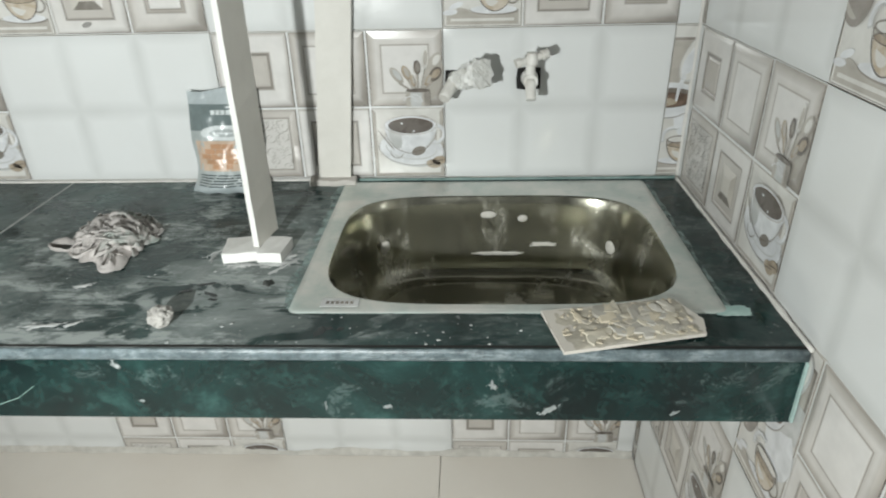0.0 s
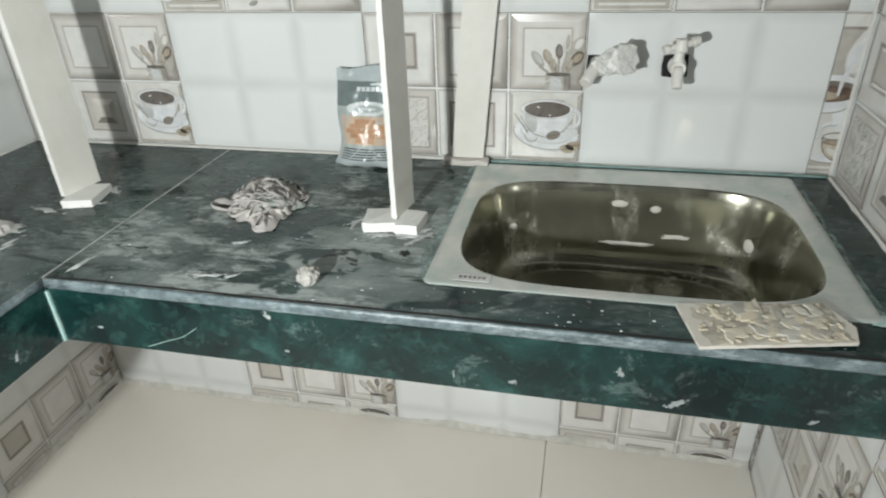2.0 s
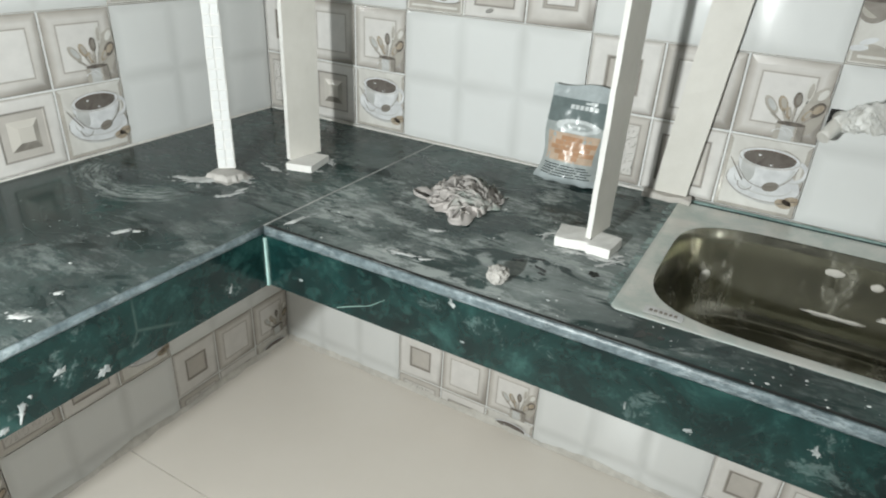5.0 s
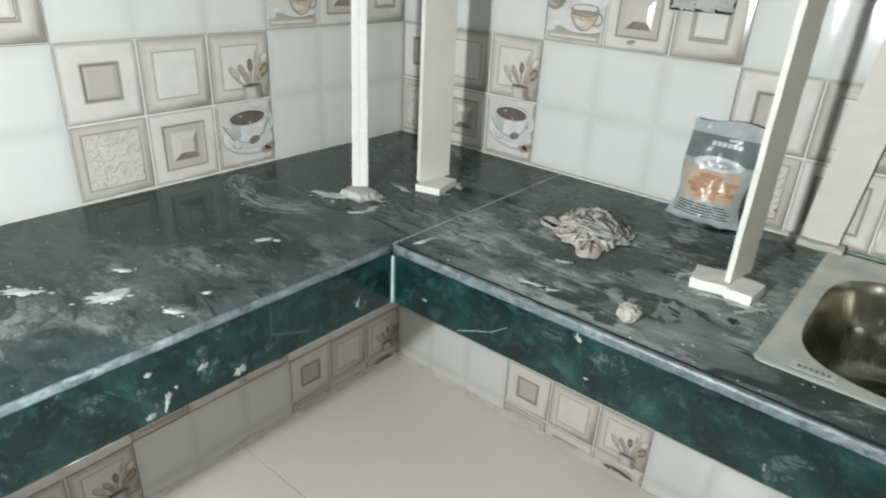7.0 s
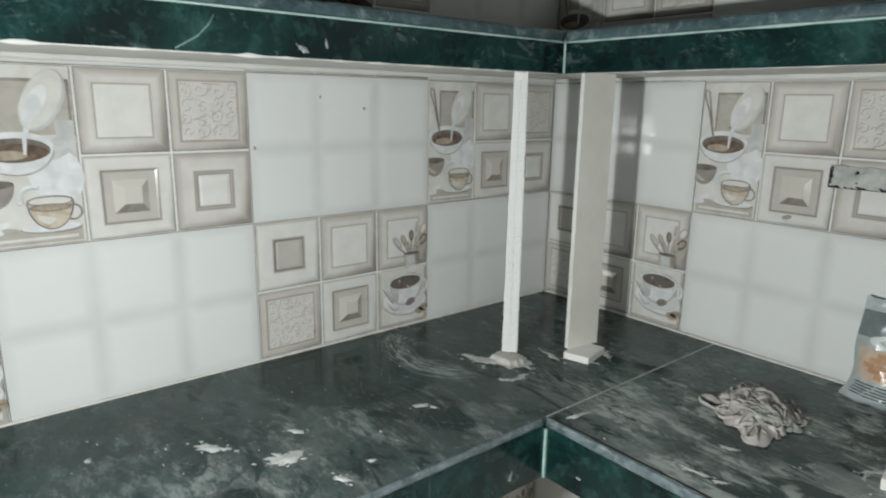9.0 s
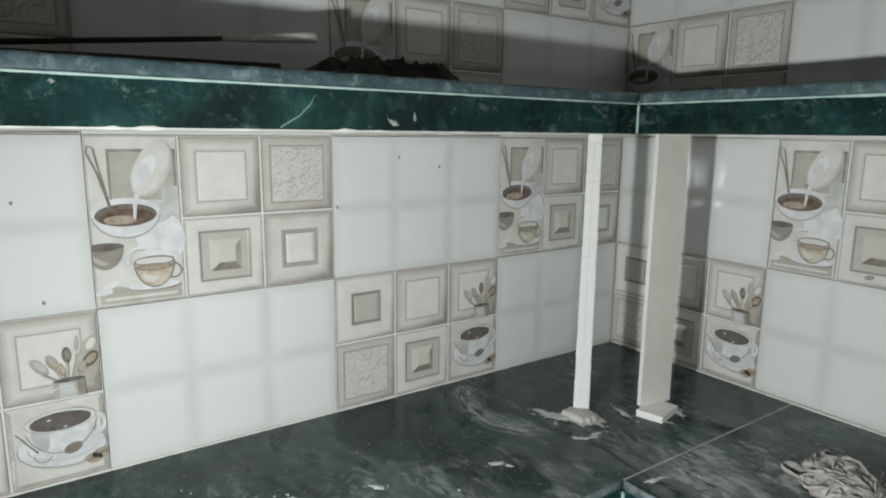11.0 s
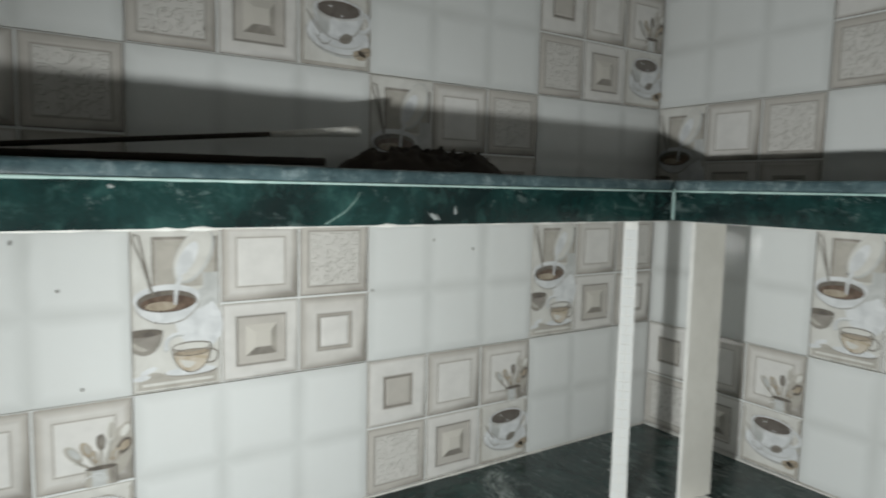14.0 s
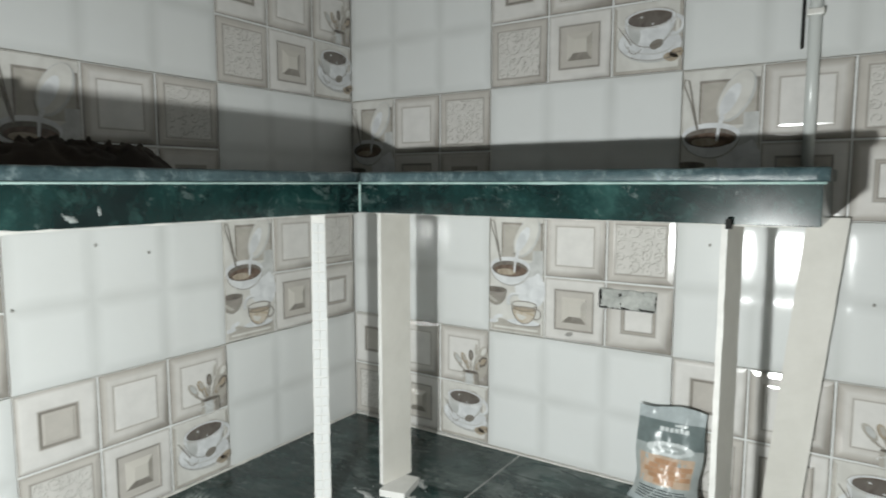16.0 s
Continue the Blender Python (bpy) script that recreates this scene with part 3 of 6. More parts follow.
    disc(bm, u0 + 0.098, v0 + 0.077, 0.031, 0.0065, 0.0021, C)
    outline(bm, u0 + 0.098, v0 + 0.076, 0.0335, 0.0465, 0.0024, U, 0.0016, 0, 180, 360)
    outline(bm, u0 + 0.098, v0 + 0.077, 0.0335, 0.0085, 0.0024, T, 0.0013)
    outline(bm, u0 + 0.098, v0 + 0.066, 0.030, 0.006, 0.0025, U, 0.0012)
    outline(bm, u0 + 0.058, v0 + 0.168, 0.055, 0.046, 0.0024, T, 0.0014, 0, 190, 350)
    outline(bm, u0 + 0.058, v0 + 0.162, 0.049, 0.019, 0.0022, U, 0.0016)
    outline(bm, u0 + 0.102, v0 + 0.243, 0.052, 0.026, 0.0026, SH, 0.0012, 62)
    outline(bm, u0 + 0.096, v0 + 0.032, 0.044, 0.008, 0.0017, T, 0.0014, 0, 170, 370)
    stroke(bm, arc(u0 + 0.130, v0 + 0.056, 0.013, 0.013, -120, 110), 0.003, 0.003, 0.0023, T)
    for du, dv, t in ((0.026, 0.040, 20), (0.040, 0.030, -15), (0.014, 0.028, 5)):
        disc(bm, u0 + du, v0 + dv, 0.014, 0.005, 0.0012, CU if du < 0.03 else P, t)


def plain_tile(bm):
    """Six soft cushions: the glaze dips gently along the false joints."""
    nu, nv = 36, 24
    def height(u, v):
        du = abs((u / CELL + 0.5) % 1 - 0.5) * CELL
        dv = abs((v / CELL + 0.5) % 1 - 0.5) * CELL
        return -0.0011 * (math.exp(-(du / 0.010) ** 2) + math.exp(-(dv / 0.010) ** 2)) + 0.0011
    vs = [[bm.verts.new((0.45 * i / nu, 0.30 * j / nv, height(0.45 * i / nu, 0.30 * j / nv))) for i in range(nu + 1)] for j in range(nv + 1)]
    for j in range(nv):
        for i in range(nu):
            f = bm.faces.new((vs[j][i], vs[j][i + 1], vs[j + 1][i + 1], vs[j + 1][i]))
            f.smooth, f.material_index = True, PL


TILES = {}


def tile_mesh(kind, u0=0.0, u1=0.45, v0=0.0, v1=0.30):
    """The mesh of a plain, cup (lower) or ladle (upper) tile, cut down to u0..u1, v0..v1."""
    key = (kind, round(u0, 3), round(u1, 3), round(v0, 3), round(v1, 3))
    if key in TILES:
        return TILES[key]
    bm = bmesh.new()
    if kind == "plain":
        plain_tile(bm)
    elif kind == "cup":
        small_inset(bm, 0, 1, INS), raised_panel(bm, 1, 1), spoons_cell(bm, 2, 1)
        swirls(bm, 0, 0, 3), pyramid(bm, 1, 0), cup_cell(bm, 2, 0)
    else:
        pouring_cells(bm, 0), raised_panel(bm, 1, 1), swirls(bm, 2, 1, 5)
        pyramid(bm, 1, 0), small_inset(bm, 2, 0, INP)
    g = 0.0008
    u0, u1, v0, v1 = u0 + g, u1 - g, v0 + g, v1 - g
    for co, no in (((u0, 0, 0), (-1, 0, 0)), ((u1, 0, 0), (1, 0, 0)), ((0, v0, 0), (0, -1, 0)), ((0, v1, 0), (0, 1, 0))):
        bmesh.ops.bisect_plane(bm, geom=bm.verts[:] + bm.edges[:] + bm.faces[:], plane_co=co, plane_no=no, clear_outer=True)
    rim = [(u0, v0), (u1, v0), (u1, v1), (u0, v1)]
    for a, b in zip(rim, rim[1:] + rim[:1]):
        quad(bm, ((*a, -0.008), (*b, -0.008), (*b, -0.0012), (*a, -0.0012)), BI)
    me = bpy.data.meshes.new("wall_tile")
    bm.to_mesh(me)
    bm.free()
    for m in TILE_MATS:
        me.materials.append(m)
    TILES[key] = me
    return me


def lay_tile(parent, kind, m, **cut):
    ob = new("wall_tile", tile_mesh(kind, **cut))
    ob.parent = parent
    ob.matrix_basis = m
    return ob


KINDS = {-3: ("cup", 1), -2: ("cup", 0), -1: ("ladle", 1), 0: ("cup", 0), 1: ("ladle", 1), 2: ("ladle", 0), 3: ("cup", 1), 4: ("cup", 0), 5: ("ladle", 1), 6: ("ladle", 0)}


def kind_at(row, col, shift):
    kind, odd = KINDS[row]
    return kind if (col + shift) % 2 == odd else "plain"


def tile_wall(parent, turn, origin, length, shift, first=0.0):
    """Tiles in rows from the floor up. origin: the lower left end, on the tile face; first: the width of a cut first piece;
    columns are counted from the corner."""
    rot = pose(0, 0, 0, 90, 0, turn)
    for row in range(-3, 6):
        z = 0.8 + 0.3 * row
        v0 = max(0.0, 0.003 - z)
        v1 = min(0.30, CEIL - 0.003 - z)
        col, u = (0, 0.0) if first == 0 else (-1, first - 0.45)
        while u < length - 0.01:
            a, b = max(0.0, -u), min(0.45, length - u)
            yield_kind = kind_at(row, col, shift)
            m = Matrix.Translation(Vector(origin) + rot.to_3x3() @ Vector((u, z, 0))) @ rot
            lay_tile(parent, yield_kind, m, u0=a, u1=b, v0=v0, v1=v1)
            col, u = col + 1, u + 0.45


# ==== structure ====
def slab_object(name, x0, x1, y0, y1, z0, z1, material, label="", category=""):
    return tagged(finish(box(x0, x1, y0, y1, z0, z1), name, material), label, category, kind="structure")


wall_north = slab_object("wall_north", -0.13, RIGHT + 0.13, 0.008, 0.13, -0.1, CEIL, GROUT, "kitchen wall of white and printed ceramic tiles", "wall")
wall_west = slab_object("wall_west", -0.13, -0.008, SOUTH - 0.1, 0.008, -0.1, CEIL, GROUT, "kitchen wall of white and printed ceramic tiles", "wall")
EAST = Matrix.Translation((RIGHT, 0, 0))
wall_east = slab_object("wall_east", 0.008, 0.13, SOUTH - 0.1, 0.0, -0.1, CEIL, GROUT, "kitchen wall of white and printed ceramic tiles", "wall")
wall_east.matrix_world = EAST

# south wall with a doorway; the added, unseen passage behind is dark to limit bounce
bm = bmesh.new()
add_box(bm, -0.008, 0.62, SOUTH - 0.1, SOUTH, 0.0, CEIL)
add_box(bm, 1.62, RIGHT + 0.062, SOUTH - 0.1, SOUTH, 0.0, CEIL)
add_box(bm, 0.62, 1.62, SOUTH - 0.1, SOUTH, 2.08, CEIL)
tagged(finish(bm, "wall_south", PAINT), "painted grey-white wall stub beside a doorway", "wall", kind="structure")
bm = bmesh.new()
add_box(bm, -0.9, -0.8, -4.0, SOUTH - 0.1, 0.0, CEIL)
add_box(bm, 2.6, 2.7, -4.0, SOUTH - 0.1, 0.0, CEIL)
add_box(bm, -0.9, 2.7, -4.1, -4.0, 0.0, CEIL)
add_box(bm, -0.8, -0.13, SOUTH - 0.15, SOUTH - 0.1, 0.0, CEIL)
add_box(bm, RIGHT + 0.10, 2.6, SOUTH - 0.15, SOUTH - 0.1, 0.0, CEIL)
tagged(finish(bm, "wall_passage", UNSEEN_DARK), "added unseen walls of a passage, dark to limit bounced light", "wall", kind="structure")
# The ceiling is unseen; its dark tone keeps shadows above the shelf deep
slab_object("ceiling", -0.9, 2.7, -4.1, 0.13, CEIL, CEIL + 0.1, CEIL_DARK, "unseen grey ceiling, dark to limit bounced light", "ceiling")
floor = slab_object("floor", -0.9, 2.7, -4.1, 0.13, -0.12, -0.008, GROUT, "large cream vitrified floor tiles with fine joints", "floor")


# ==== worktop ====
def edge_profile(front, z, sign, deep=0.022):
    """A slab's front edge with its worn chamfer; sign: which way the front faces."""
    f, s = front, sign
    return [(f - s * 0.0045, z - deep), (f - s * 0.0005, z - deep + 0.0005), (f + s * 0.0005, z - deep + 0.004), (f, z - 0.006), (f - s * 0.0018, z - 0.0012), (f - s * 0.0045, z)]


SINK = (1.140, 1.757, -0.512, -0.022)
worktop = empty("worktop", (0, 0, 0), label="dark green marble worktop in an L, dusty with cement", category="worktop", kind="structure")
bm = box(0.004, CX - 0.0044, SOUTH + 0.004, -0.004, TOP - 0.02, TOP)
part("slab", bm, MARBLE_TOP, worktop, "dusty green marble slab with white smears")
bm = bmesh.new()
hx0, hx1, hy0, hy1 = SINK[0] + 0.03, SINK[1] - 0.03, SINK[2] + 0.02, SINK[3] - 0.06
for q in ((CX - 0.0012, hx0, CY + 0.0044, -0.004), (hx1, RIGHT - 0.003, CY + 0.0044, -0.004), (hx0, hx1, CY + 0.0044, hy0), (hx0, hx1, hy1, -0.004)):
    add_box(bm, *q, TOP - 0.02, TOP)
bmesh.ops.remove_doubles(bm, verts=bm.verts, dist=0.0001)
part("slab", bm, MARBLE_TOP, worktop, "dusty green marble slab with a sink cut-out")
bm = prism(edge_profile(CX, TOP, 1, 0.014), SOUTH + 0.004, CY + 0.002, "y")
roughen(bm, 0.0006, 90)
part("edge", bm, CEMENT_EDGE, worktop, "chamfered slab edge streaked with cement", True)
bm = prism(edge_profile(CY, TOP, -1, 0.018), CX - 0.002, RIGHT - 0.003, "x")
roughen(bm, 0.0006, 90, 3)
part("edge", bm, CEMENT_EDGE, worktop, "chamfered slab edge streaked with cement", True)
part("fascia", box(CX - 0.014, CX - 0.001, SOUTH + 0.004, CY - 0.001, FASCIA_LOW, TOP - 0.0145, 0.001), MARBLE_FRONT, worktop, "polished dark green marble front strip")
part("fascia", box(CX - 0.001, RIGHT - 0.005, CY + 0.001, CY + 0.014, FASCIA_LOW, TOP - 0.0185, 0.001), MARBLE_FRONT, worktop, "polished dark green marble front strip")
bm = bmesh.new()
add_box(bm, 0.004, CX - 0.015, SOUTH + 0.004, -0.004, FASCIA_LOW + 0.03, TOP - 0.0230)
add_box(bm, CX - 0.015, hx0 - 0.01, CY + 0.015, -0.004, FASCIA_LOW + 0.03, TOP - 0.0230)
part("core", bm, CEMENT, worktop, "rough cement slab")
# Raised strip, coloured dark as the shade in the gap
part("groove", box(CX + 0.004, RIGHT - 0.006, CY + 0.0060, CY + 0.0105, TOP - 0.003, TOP + 0.0004), DARK, worktop, "raised dark strip for the shade in the gap behind the slab edge")
# joints
bm = box(CX - 0.0046, CX - 0.0010, CY + 0.004, -0.006, TOP - 0.004, TOP + 0.0008)
roughen(bm, 0.0006, 80)
part("joint", bm, rough_solid("dusty_joint", (0.24, 0.25, 0.24), (0.50, 0.50, 0.48), 60, 0.9), worktop, "pale grout line between the slabs")
bm = prism([(CX - 0.003, FASCIA_LOW), (CX + 0.003, FASCIA_LOW), (CX + 0.003, TOP - 0.022), (CX - 0.003, TOP - 0.022)], CY - 0.0035, CY + 0.002, "y")
roughen(bm, 0.001, 70)
part("joint", bm, SEALANT, worktop, "pale green grout in the inner corner")
bm = prism([(CY - 0.004, FASCIA_LOW + 0.004), (CY + 0.012, FASCIA_LOW + 0.004), (CY + 0.012, TOP - 0.01), (CY - 0.002, TOP - 0.02)], RIGHT - 0.0062, RIGHT - 0.0028, "x")
roughen(bm, 0.0015, 60)
part("joint", bm, SEALANT, worktop, "pale green grout against the wall")


def bead(name, a, b, r, material, parent, label="", gaps=0.0):
    """A thin bead of grout or sealant from a to b."""
    bm = bmesh.new()
    a, b = Vector(a), Vector(b)
    n = max(4, int((b - a).length / 0.015))
    d = (b - a).normalized()
    side = d.cross(Vector((0, 0, 1))) if abs(d.z) < 0.9 else Vector((1, 0, 0))
    up = side.cross(d)
    rings = []
    for i in range(n + 1):
        p = a.lerp(b, i / n)
        w = r * max(0.05, 0.8 - gaps + (0.9 + 2.5 * gaps) * abs(noise.noise(p * 23)))
        rings.append([bm.verts.new(p + side * w * math.cos(t) + up * w * math.sin(t)) for t in (0, 1.05, 2.1, 3.15, 4.2, 5.25)])
    for p, q in zip(rings, rings[1:]):
        for i in range(6):
            bm.faces.new((p[i], p[(i + 1) % 6], q[(i + 1) % 6], q[i]))
    bm.faces.new(rings[0][::-1])
    bm.faces.new(rings[-1])
    bmesh.ops.recalc_face_normals(bm, faces=bm.faces)
    return part(name, bm, material, parent, label, True)


bead("joint", (0.003, SOUTH + 0.02, TOP + 0.001), (0.003, -0.003, TOP + 0.001), 0.0026, GROUT, worktop)
bead("joint", (0.003, -0.003, TOP + 0.001), (1.12, -0.003, TOP + 0.001), 0.0026, GROUT, worktop)
bead("joint", (1.12, -0.004, TOP + 0.001), (RIGHT - 0.003, -0.004, TOP + 0.001), 0.0036, rough_solid("dull_green_sealant", (0.12, 0.20, 0.185), (0.30, 0.40, 0.375), 60, 0.7), worktop, "pale green sealant behind the sink")
bead("joint", (RIGHT - 0.003, -0.003, TOP + 0.001), (RIGHT - 0.003, CY, TOP + 0.001), 0.004, GROUT, worktop)

# ==== shelf over the worktop ====
shelf = empty("wall_shelf", (0, 0, 0), label="dark green marble shelf in an L round the corner", category="shelf", kind="structure")
part("slab", box(0.004, SX - 0.0044, SOUTH + 0.004, -0.004, S_MID, S_TOP), MARBLE_TOP, shelf, "dusty green marble slab")
part("slab", box(SX - 0.0042, SEND, SY + 0.0044, -0.004, S_MID, S_TOP), MARBLE_TOP, shelf, "dusty green marble slab")
for args in ((SX, 1, SOUTH + 0.004, SY + 0.002, "y"), (SY, -1, SX - 0.002, SEND + 0.004, "x")):
    bm = prism(edge_profile(args[0], S_TOP, args[1]), args[2], args[3], args[4])
    roughen(bm, 0.0016, 50, args[0] * 9)
    part("edge", bm, SHELF_EDGE, shelf, "chamfered slab edge smeared with pale cement", True)
part("fascia", box(SX - 0.013, SX - 0.001, SOUTH + 0.004, SY - 0.001, S_LOW, S_TOP - 0.0225, 0.001), MARBLE_FRONT, shelf, "polished dark green marble front strip")
part("fascia", box(SX - 0.001, SEND - 0.004, SY + 0.001, SY + 0.013, S_LOW, S_TOP - 0.0225, 0.001), MARBLE_FRONT, shelf, "polished dark green marble front strip")
part("fascia", box(SEND - 0.016, SEND - 0.004, SY + 0.0135, -0.004, S_LOW, S_TOP - 0.021, 0.001), MARBLE_FRONT, shelf, "green marble end strip")
bm = bmesh.new()
add_box(bm, 0.004, SX - 0.0135, SOUTH + 0.004, -0.004, S_LOW + 0.004, S_MID - 0.001)
add_box(bm, SX - 0.0135, SEND - 0.017, SY + 0.0135, -0.004, S_LOW + 0.004, S_MID - 0.001)
part("core", bm, PLASTER, shelf, "pale plastered underside")
bead("joint", (SX, SY - 0.002, S_LOW + 0.002), (SX, SY - 0.002, S_TOP - 0.018), 0.003, SEALANT, shelf, "pale green grout in the inner corner")
bead("joint", (SX + 0.001, SOUTH + 0.01, S_TOP - 0.023), (SX + 0.001, SY, S_TOP - 0.023), 0.0022, SEALANT, shelf, "pale green grout line")
bead("joint", (SX, SY - 0.001, S_TOP - 0.023), (SEND, SY - 0.001, S_TOP - 0.023), 0.0022, SEALANT, shelf, "pale green grout line")
bead("joint", (0.004, SOUTH + 0.01, S_LOW), (0.004, -0.003, S_LOW), 0.006, PLASTER, shelf)
bead("joint", (0.004, -0.004, S_LOW), (SEND - 0.02, -0.004, S_LOW), 0.006, PLASTER, shelf)


# ==== sink ====
STEEL = mat("stainless_steel_soiled", (0.46, 0.44, 0.40), 0.3, 0.8)
k = Net(STEEL)
soil = k.ramp(k.noise(9, 8, 0.7, warp=0.3), (0.38, 0.0), (0.70, 1.0))
film_ = k.ramp(k.noise(11, 8, 0.72, k.scaled(1.3, 1, 0.6, (0, 0.5, 0)), 0.3), (0.52, 0.0), (0.68, 1.0))
scuff = k.ramp(k.noise(60, 6, 0.75, k.scaled(1, 1, 0.25, (0, 0.7, 0))), (0.62, 0.0), (0.68, 1.0))
tone = k.mix(soil, (0.42, 0.41, 0.34), (0.235, 0.23, 0.175))
tone = k.mix(k.math("MULTIPLY", film_, 0.45), tone, (0.62, 0.60, 0.545))
k.colour(k.mix(k.math("MULTIPLY", scuff, 0.35), tone, (0.70, 0.68, 0.63)))
k.rough(k.math("ADD", k.math("ADD", k.math("MULTIPLY", soil, 0.12), k.math("MULTIPLY", film_, 0.18)), 0.13))
k.link(k.math("SUBTRACT", 0.92, k.math("MULTIPLY", film_, 0.4)), k.b.inputs["Metallic"])
k.bump(k.math("ADD", k.noise(14, 3), k.math("MULTIPLY", k.noise(120, 2, 0.5, k.scaled(1, 12, 1)), 0.1)), 0.08, 0.003)
PALE_SPOT = rough_solid("pale_spot_matt", (0.50, 0.48, 0.43), (0.68, 0.66, 0.60), 60, 0.85, 0.4)
RIM = mat("steel_rim_hazed", (0.55, 0.58, 0.55), 0.38, 0.5)
k = Net(RIM)
haze = k.ramp(k.noise(9, 8, 0.7, warp=0.4), (0.38, 0.0), (0.64, 1.0))
dirt = k.ramp(k.noise(42, 7, 0.72), (0.60, 0.0), (0.70, 1.0))
k.colour(k.mix(k.math("MULTIPLY", dirt, 0.4), k.mix(haze, (0.68, 0.67, 0.63), (0.50, 0.56, 0.525)), (0.26, 0.27, 0.25)))
k.rough(k.math("ADD", k.math("MULTIPLY", haze, 0.25), 0.3))


def oval(cx, cy, a, b, z, n=72, p=4.2):
    pts = []
    for i in range(n):
        t = 2 * math.pi * i / n
        c, s = math.cos(t), math.sin(t)
        pts.append((cx + a * math.copysign(abs(c) ** (2 / p), c), cy + b * math.copysign(abs(s) ** (2 / p), s), z))
    return pts


def round_rect(hw, hh, r, z, n=72):
    """n points of a rounded rectangle, as many to each corner."""
    pts = []
    for sx, sy, a0 in ((1, 1, 0), (-1, 1, 90), (-1, -1, 180), (1, -1, 270)):
        for i in range(n // 4):
            t = radians(a0 + 90 * i / (n // 4 - 1))
            pts.append((sx * (hw - r) + r * math.cos(t), sy * (hh - r) + r * math.sin(t), z))
    return pts


PALE_SPOTS = ((1.228, 0.707, 0.0105, 0.014, 1), (1.437, 0.759, 0.016, 0.008, 2), (1.505, 0.751, 0.010, 0.008, 6), (1.677, 0.709, 0.0105, 0.0145, 3), (1.460, 0.677, 0.050, 0.0045, 4), (1.551, 0.697, 0.026, 0.005, 5))     # x, z, half width, half height, seed


def build_sink():
    x0, x1, y0, y1 = SINK
    sink = empty("kitchen_sink", ((x0 + x1) / 2, (y0 + y1) / 2, TOP), label="single-bowl stainless steel sink, soiled, set into the worktop", category="sink")
    ox, oy = (x0 + x1) / 2, (y0 + y1) / 2
    cx, cy = (1.172 + 1.722) / 2 - ox, (-0.490 - 0.094) / 2 - oy
    a, b = 0.275, 0.198
    hw, hh = (x1 - x0) / 2, (y1 - y0) / 2
    # rim plate: outer rounded rectangle to the bowl's lip
    bm = bmesh.new()
    def ring(pts):
        return [bm.verts.new(q) for q in pts]
    outer0 = round_rect(hw, hh, 0.012, 0.0006)
    outer1 = round_rect(hw - 0.002, hh - 0.002, 0.011, 0.0030)
    outer2 = round_rect(hw - 0.010, hh - 0.010, 0.010, 0.0022)
    lip0 = oval(cx, cy, a + 0.004, b + 0.004, 0.0024)
    lip1 = oval(cx, cy, a, b, 0.0012)
    rings = [ring(r) for r in (outer0, outer1, outer2, lip0, lip1)]
    for r, q in zip(rings, rings[1:]):
        for i in range(72):
            bm.faces.new((r[i], r[(i + 1) % 72], q[(i + 1) % 72], q[i]))
    bmesh.ops.recalc_face_normals(bm, faces=bm.faces)
    part("rim", bm, RIM, sink, "steel rim hazed with pale green sealant", True)
    bm = bmesh.new()
    rows = [(a, b, 0.0012, 4.2), (a - 0.0010, b - 0.0010, -0.0006, 4.2), (a - 0.0024, b - 0.0024, -0.004, 4.2), (a - 0.0060, b - 0.0060, -0.020, 4.2), (a - 0.010, b - 0.010, -0.050, 4.1), (a - 0.022, b - 0.020, -0.135, 3.8),
            (a - 0.026, b - 0.024, -0.150, 3.7), (a - 0.034, b - 0.031, -0.160, 3.6), (a - 0.044, b - 0.040, -0.164, 3.5), (a - 0.0590, b - 0.0540, -0.1662, 3.3), (a - 0.0600, b - 0.0550, -0.1655, 3.3), (a - 0.0612, b - 0.0560, -0.1662, 3.3), (a - 0.0680, b - 0.0610, -0.1672, 3.2),
            (a - 0.16, b - 0.11, -0.172, 2.6), (0.045, 0.045, -0.176, 2.0), (0.040, 0.040, -0.182, 2.0)]
    rings = [ring(oval(cx, cy, q[0], q[1], q[2], p=q[3])) for q in rows]
    for r, q in zip(rings, rings[1:]):
        for i in range(72):
            bm.faces.new((r[i], r[(i + 1) % 72], q[(i + 1) % 72], q[i]))
    bm.faces.new(rings[-1])
    bmesh.ops.recalc_face_normals(bm, faces=bm.faces)
    for f in bm.faces:
        f.normal_flip()
    bowl = part("bowl", bm, STEEL, sink, "deep steel bowl, dull and stained", True)
    # pale raised spots and streaks on the bowl's back wall
    for x, z, rx, rz, seed in PALE_SPOTS:
        bm = bmesh.new()
        n = 40
        mid = bm.verts.new((0, -0.0016, 0))
        loops = []
        for f, d in ((0.7, -0.0013), (1.0, 0.0012)):
            loops.append([])
            for i in range(n):
                t = 2 * math.pi * i / n
                rag = 0.10 if rx < 0.02 else 0.8
                e = f * (1 + rag * noise.noise(Vector((math.cos(t) * 2.2, math.sin(t) * 2.2, seed))))
                loops[-1].append(bm.verts.new((rx * e * math.cos(t), d, rz * e * math.sin(t))))
        for i in range(n):
            bm.faces.new((mid, loops[0][i], loops[0][(i + 1) % n]))
            bm.faces.new((loops[0][i], loops[1][i], loops[1][(i + 1) % n], loops[0][(i + 1) % n]))
        bmesh.ops.recalc_face_normals(bm, faces=bm.faces)
        deep = TOP - z
        f = (deep - 0.05) / 0.085
        aa, bb, pp = a - 0.010 - 0.012 * f, b - 0.010 - 0.010 * f, 4.1 - 0.3 * f
        u = (x - ox - cx) / aa
        v = (1 - abs(u) ** pp) ** (1 / pp)
